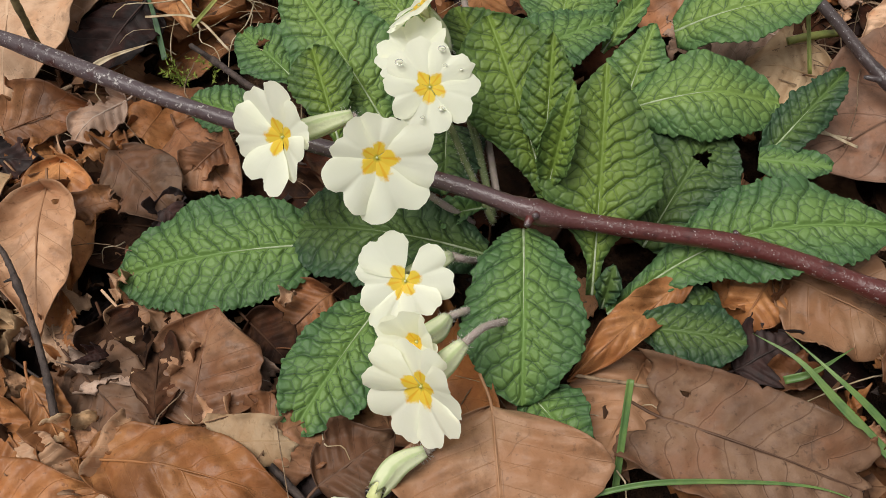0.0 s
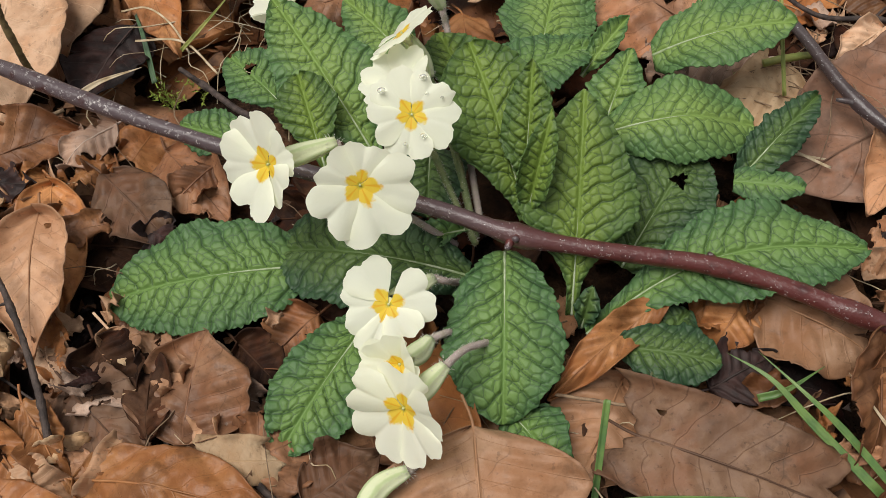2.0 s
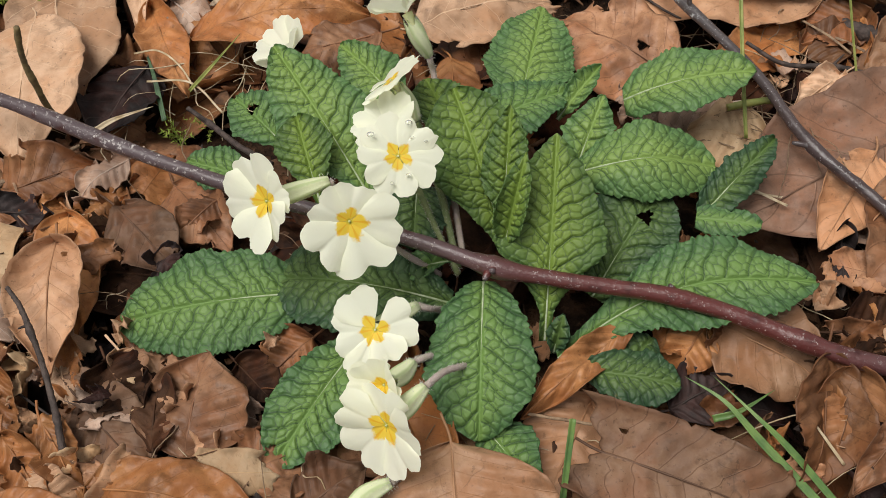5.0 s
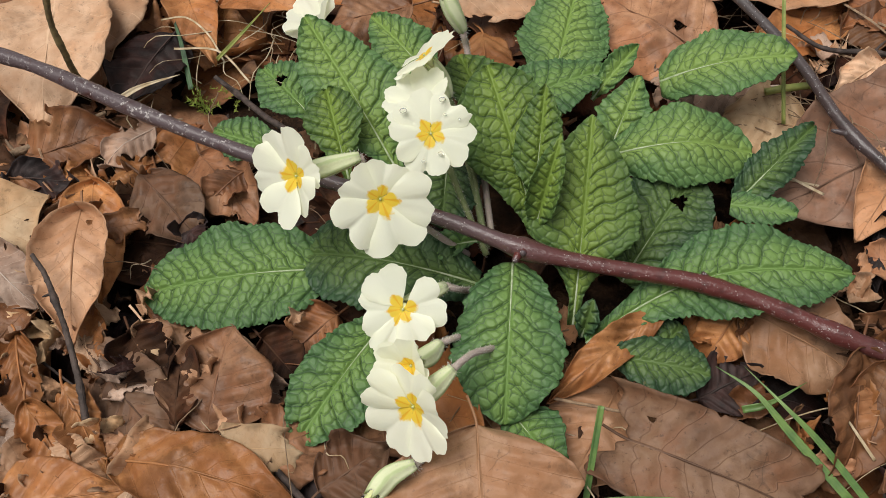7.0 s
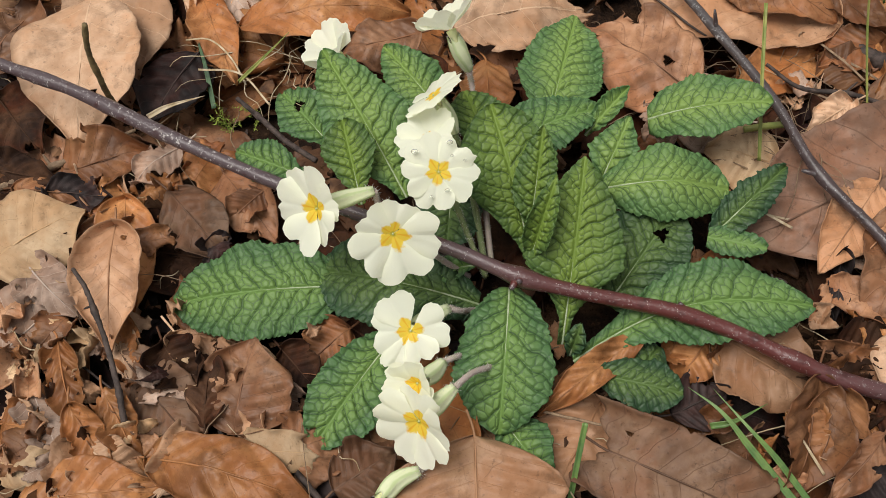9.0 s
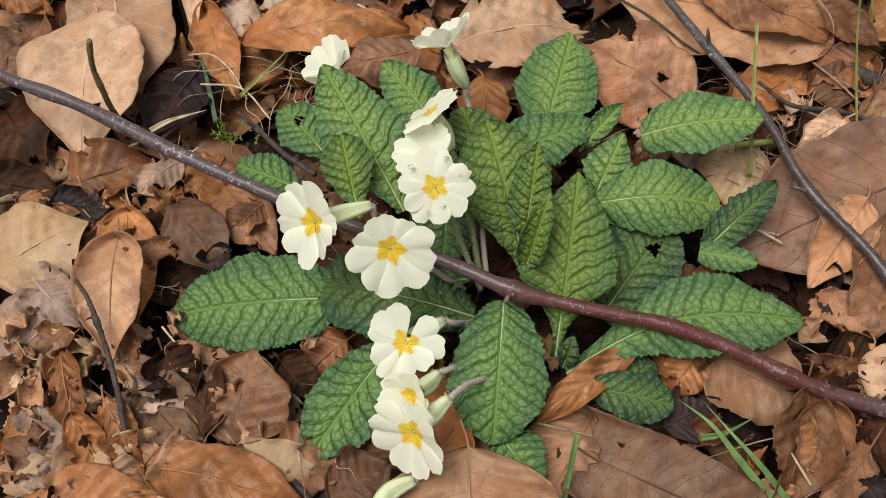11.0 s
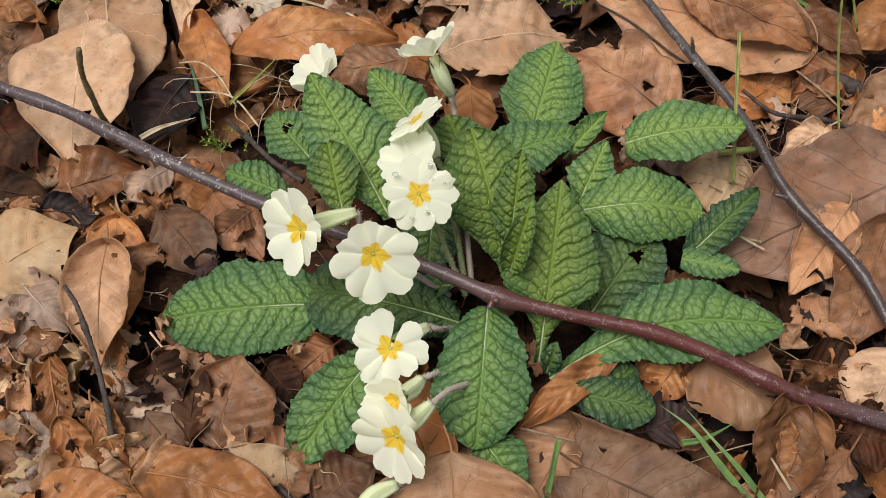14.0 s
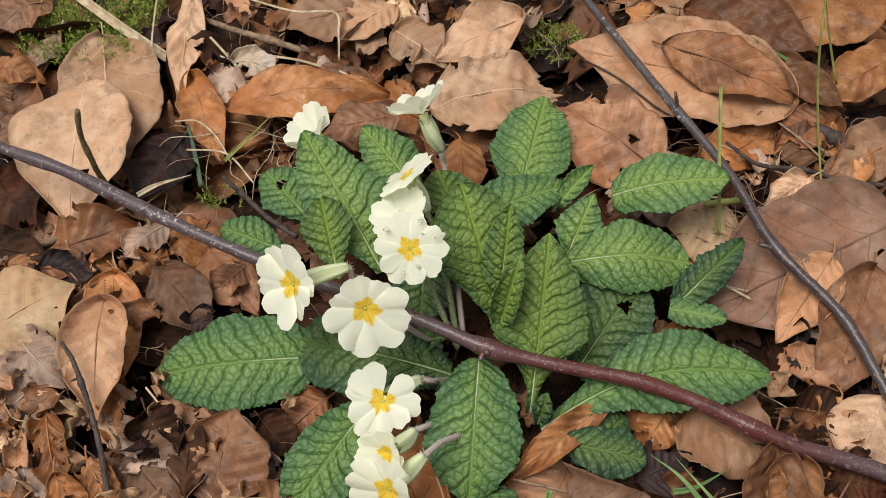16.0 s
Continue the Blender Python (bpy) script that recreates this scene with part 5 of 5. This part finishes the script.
for i in range(240):
    x, y = rng.uniform(-24, 28), rng.uniform(-13, 36)
    a, tall = rng.uniform(0, 6.28), rng.uniform(3.6, 6.2)
    z = rng.uniform(-1.6, -0.15) - (0.7 if 2 < x < 17 and -13 < y < 1 else 0.0)
    tip = (x + tall * np.cos(a), y + tall * np.sin(a), z + rng.uniform(-0.7, 0.7))
    hue = KINDS[rng.integers(len(KINDS))]
    # Leaves below the rosette turn dark, painting the shade in its gaps.
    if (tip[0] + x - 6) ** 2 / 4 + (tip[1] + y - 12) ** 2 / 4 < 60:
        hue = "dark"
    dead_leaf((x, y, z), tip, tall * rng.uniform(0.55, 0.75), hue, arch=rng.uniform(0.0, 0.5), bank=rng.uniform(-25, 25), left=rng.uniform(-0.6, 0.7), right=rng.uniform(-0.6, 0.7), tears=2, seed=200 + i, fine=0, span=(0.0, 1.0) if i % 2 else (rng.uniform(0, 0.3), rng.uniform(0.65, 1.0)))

for i in range(150):
    x, y = rng.uniform(-21, 25), rng.uniform(-11, 32)
    a, tall = rng.uniform(0, 6.28), rng.uniform(1.2, 3.0)
    z = rng.uniform(-0.7, 0.3) - (1.0 if -12 < x < 17 and -6 < y < 10 else 0.0)
    tip = (x + tall * np.cos(a), y + tall * np.sin(a), z + rng.uniform(-0.6, 0.6))
    dead_leaf((x, y, z), tip, tall * rng.uniform(0.5, 1.0), KINDS[rng.integers(len(KINDS))], arch=rng.uniform(0.0, 0.5), bank=rng.uniform(-35, 35), left=rng.uniform(-0.9, 0.9), right=rng.uniform(-0.9, 0.9), tears=2, seed=700 + i, fine=0, span=(rng.uniform(0.15, 0.4), rng.uniform(0.6, 0.85)), stem=False, name="leaf_scrap", category="leaf scrap", group="leaf scraps", label="torn curled scrap of dead beech leaf")

HUES = ["rust", "tan", "orange", "orange", "russet", "russet", "dark", "brown"]
for i in range(105):
    x0, x1, y0, y1 = ((-17, -6, -7, 8), (-17, -6, -7, 8), (-8, 11, 17, 25), (12, 21, -8, 2))[i % 4]
    x, y = rng.uniform(x0, x1), rng.uniform(y0, y1)
    if x > -10 and -1 < y < 6:
        x -= 5.0
    a, tall = rng.uniform(0, 6.28), rng.uniform(0.7, 2.3)
    z = rng.uniform(0.3, 0.9)
    tip = (x + tall * np.cos(a), y + tall * np.sin(a), z + rng.uniform(-0.5, 0.3))
    dead_leaf((x, y, z), tip, tall * rng.uniform(0.5, 1.0), HUES[rng.integers(len(HUES))], arch=rng.uniform(0.0, 0.3), bank=rng.uniform(-25, 25), left=rng.uniform(-0.8, 0.8), right=rng.uniform(-0.8, 0.8), tears=2, seed=900 + i, fine=0, span=(rng.uniform(0.15, 0.4), rng.uniform(0.6, 0.85)), stem=False, name="leaf_scrap", category="leaf scrap", group="leaf scraps", label="torn curled scrap of dead beech leaf")

PALER = ["tan", "rust", "pale", "grey", "rust", "brown", "tan", "orange"]
for i in range(66):
    x0, x1, y0, y1 = ((-16.5, -11.0, -6.0, 1.0), (-17, -12, -6.0, 2.0), (-10, -5, -6, 0), (-9, 9, 17, 24), (16, 22, -4, 0), (15, 22, 5.5, 10))[i % 6]
    x, y = rng.uniform(x0, x1), rng.uniform(y0, y1)
    a, tall = rng.uniform(0, 6.28), rng.uniform(0.8, 2.4)
    z = rng.uniform(0.6, 1.05)
    tip = (x + tall * np.cos(a), y + tall * np.sin(a), z + rng.uniform(-0.6, 0.1))
    dead_leaf((x, y, z), tip, tall * rng.uniform(0.4, 0.9), PALER[rng.integers(len(PALER))], arch=rng.uniform(0.0, 0.25), bank=rng.uniform(-30, 30), left=rng.uniform(-0.6, 1.2), right=rng.uniform(-0.6, 1.2), tears=1, seed=1100 + i, fine=0, stem=False, crumple=0.08, span=(rng.uniform(0.15, 0.4), rng.uniform(0.6, 0.85)), name="leaf_scrap", category="leaf scrap", group="leaf scraps", label="torn curled scrap of dead beech leaf")


def far_litter(count):
    """Leaves that lie further out, joined into one carpet."""
    verts, faces, uvs = [], [], []
    s, u = np.meshgrid(np.linspace(0, 1, 7), np.linspace(-1, 1, 5), indexing="ij")
    while len(verts) < count:
        turn, far = rng.uniform(0, 6.28), rng.uniform(22, 60) * rng.uniform(0.8, 4.0)
        x, y = 2 + far * np.cos(turn), 12 + far * np.sin(turn)
        if -24 < x < 28 and -13 < y < 36:
            continue
        a, tall = rng.uniform(0, 6.28), rng.uniform(3.6, 6.2)
        base = (x, y, rng.uniform(-0.8, 0.4))
        org, axes, length = frame_of(base, (x + tall * np.cos(a), y + tall * np.sin(a), base[2] + rng.uniform(-0.6, 0.6)), rng.uniform(-15, 15))
        half = np.sin(np.pi * s**0.85).clip(0) ** 0.62 * tall * 0.33
        z = rng.uniform(0, 0.5) * 4 * s * (1 - s) + rng.uniform(-0.5, 0.5) * u**2
        p = org + (u * half)[..., None] * axes[0] + (s * length)[..., None] * axes[1] + z[..., None] * axes[2]
        n = 35 * len(verts)
        faces += [tuple(n + k for k in f) for f in grid_faces(7, 5)]
        verts.append(p.reshape(-1, 3) * 0.01)
        uvs.append(np.stack([u, s, 0 * s], -1).reshape(-1, 3))
    ob = mesh_object("leaf_litter", np.vstack(verts), faces, DEAD["brown"], None, "", True, {"leafuv": np.vstack(uvs)})
    thicken(ob, 0.03)
    return tagged(ob, "carpet of brown fallen beech leaves on the woodland floor", "leaf litter", kind="stuff")


far_litter(1700)


def scatter(name, count, area, low, high, size, material, label, category, seed):
    """Torn scraps of leaf, bent and lying every way, joined into one mass."""
    r = np.random.default_rng(seed)
    verts, faces = [], []
    for i in range(count):
        c = np.array([r.uniform(area[0], area[1]), r.uniform(area[2], area[3]), r.uniform(low, high)])
        turn = np.array(Euler((r.normal(0, 0.5), r.normal(0, 0.5), r.uniform(0, 6.28))).to_matrix())
        big, k = r.uniform(*size), int(r.integers(5, 8))
        ang = np.sort(r.uniform(0, 6.28, k))
        rad = big * r.uniform(0.5, 1.0, k)
        ring = np.stack([np.cos(ang) * rad, np.sin(ang) * rad * r.uniform(0.35, 1), r.normal(0, 0.18, k) * big], 1) @ turn.T + c
        n = len(verts)
        verts += [c + turn @ np.array([0, 0, 0.2 * big]), *ring]
        faces += [(n, n + 1 + j, n + 1 + (j + 1) % k) for j in range(k)]
    ob = mesh_object(name, np.array(verts) * 0.01, faces, material, None, "", False)
    thicken(ob, 0.025)
    return tagged(ob, label, category, kind="stuff")


scatter("leaf_scraps", 900, (-20, 24, -11, 32), -1.2, 0.5, (0.25, 0.8), CRUMB, "torn brown scraps of dead leaf between the leaves", "leaf litter", 3)
scatter("dark_crumbs", 700, (-20, 24, -11, 32), -1.3, 0.1, (0.12, 0.4), TWIG, "dark crumbs of rotten leaf and bark", "leaf litter", 4)


def fibres(name, count, area, low, high, material, label, seed):
    """Thin dry stems and rootlets strewn over the litter."""
    r = np.random.default_rng(seed)
    verts, faces = [], []
    for i in range(count):
        p = np.array([r.uniform(area[0], area[1]), r.uniform(area[2], area[3]), r.uniform(low, high)])
        a, far, rad = r.uniform(0, 6.28), r.uniform(1.0, 4.5), r.uniform(0.018, 0.04)
        d = np.array([np.cos(a), np.sin(a), 0])
        e = np.array([-d[1], d[0], 0]) * r.normal(0, 0.35)
        line = spline([p, p + d * far * 0.35 + e + [0, 0, r.uniform(0, 0.5)], p + d * far * 0.7 - 0.4 * e + [0, 0, r.uniform(0, 0.5)], p + d * far + [0, 0, r.uniform(-0.6, 0.1)]], 9)
        n = len(verts)
        side = np.array([-d[1], d[0], 0])
        for k, q in enumerate(line):
            w = rad * (1 - 0.5 * k / 9)
            verts += [q + w * side, q + np.array([0, 0, w]), q - w * side, q - np.array([0, 0, w])]
        for k in range(8):
            for j in range(4):
                faces.append((n + 4 * k + j, n + 4 * k + (j + 1) % 4, n + 4 * k + 4 + (j + 1) % 4, n + 4 * k + 4 + j))
    return tagged(mesh_object(name, np.array(verts) * 0.01, faces, material), label, "dry stems", kind="stuff")


fibres("dry_stems", 130, (-20, 24, -10, 32), -0.2, 0.9, STRAW, "thin pale dry stems strewn over the litter", 11)
fibres("dry_stems", 130, (-20, 24, -10, 32), -0.2, 0.9, PALE_TWIG, "thin brown rootlets strewn over the litter", 12)
fibres("dry_stems", 12, (-9, -3, 10, 15), 0.2, 1.2, STRAW, "tangle of thin pale dry stems beside the primrose", 13)
fibres("dry_stems", 45, (13, 21, 9, 17), 0.0, 1.2, PALE_TWIG, "tangle of thin brown stems beside a grey branch", 14)

fibres("dry_stems", 26, (14.5, 18, 3.6, 7), 0.9, 1.7, PALE_TWIG, "tangle of thin brown rootlets under a grey branch", 15)


def moss_tuft(x, y, z, wide, count, seed):
    """A cushion of short feathery moss shoots."""
    r = np.random.default_rng(seed)
    verts, faces = [], []
    for i in range(count):
        a, d = r.uniform(0, 6.28), wide * np.sqrt(r.random())
        p = np.array([x + d * np.cos(a), y + d * np.sin(a), z])
        g = np.array([r.normal(0, 0.5), r.normal(0, 0.5), 1.0])
        g /= np.linalg.norm(g)
        tall = r.uniform(0.5, 1.2)
        for j in range(14):
            q = p + g * tall * j / 14
            e = r.normal(size=3)
            e = e / np.linalg.norm(e) + 0.5 * g
            w = np.cross(e, r.normal(size=3))
            w *= 0.03 / np.linalg.norm(w)
            n = len(verts)
            verts += [q - w, q + w, q + e * 0.21]
            faces.append((n, n + 1, n + 2))
    ob = mesh_object("moss", np.array(verts) * 0.01, faces, MOSS)
    return tagged(ob, "small tuft of yellow-green moss in the litter", "moss", kind="stuff")


moss_tuft(-17.0, 22.5, 0.5, 2.2, 260, 0)
moss_tuft(-14.3, 21.2, 0.7, 1.8, 200, 1)
moss_tuft(-17.8, 24.3, 0.4, 1.8, 120, 2)
moss_tuft(-13.2, 24.0, 0.6, 1.8, 180, 3)
moss_tuft(9.8, 19.3, 0.0, 1.5, 80, 4)
moss_tuft(-0.4, 23.3, 0.0, 1.2, 50, 5)
moss_tuft(-7.2, 10.5, 0.1, 0.9, 20, 6)
moss_tuft(14.5, 6.2, 0.2, 1.2, 30, 7)
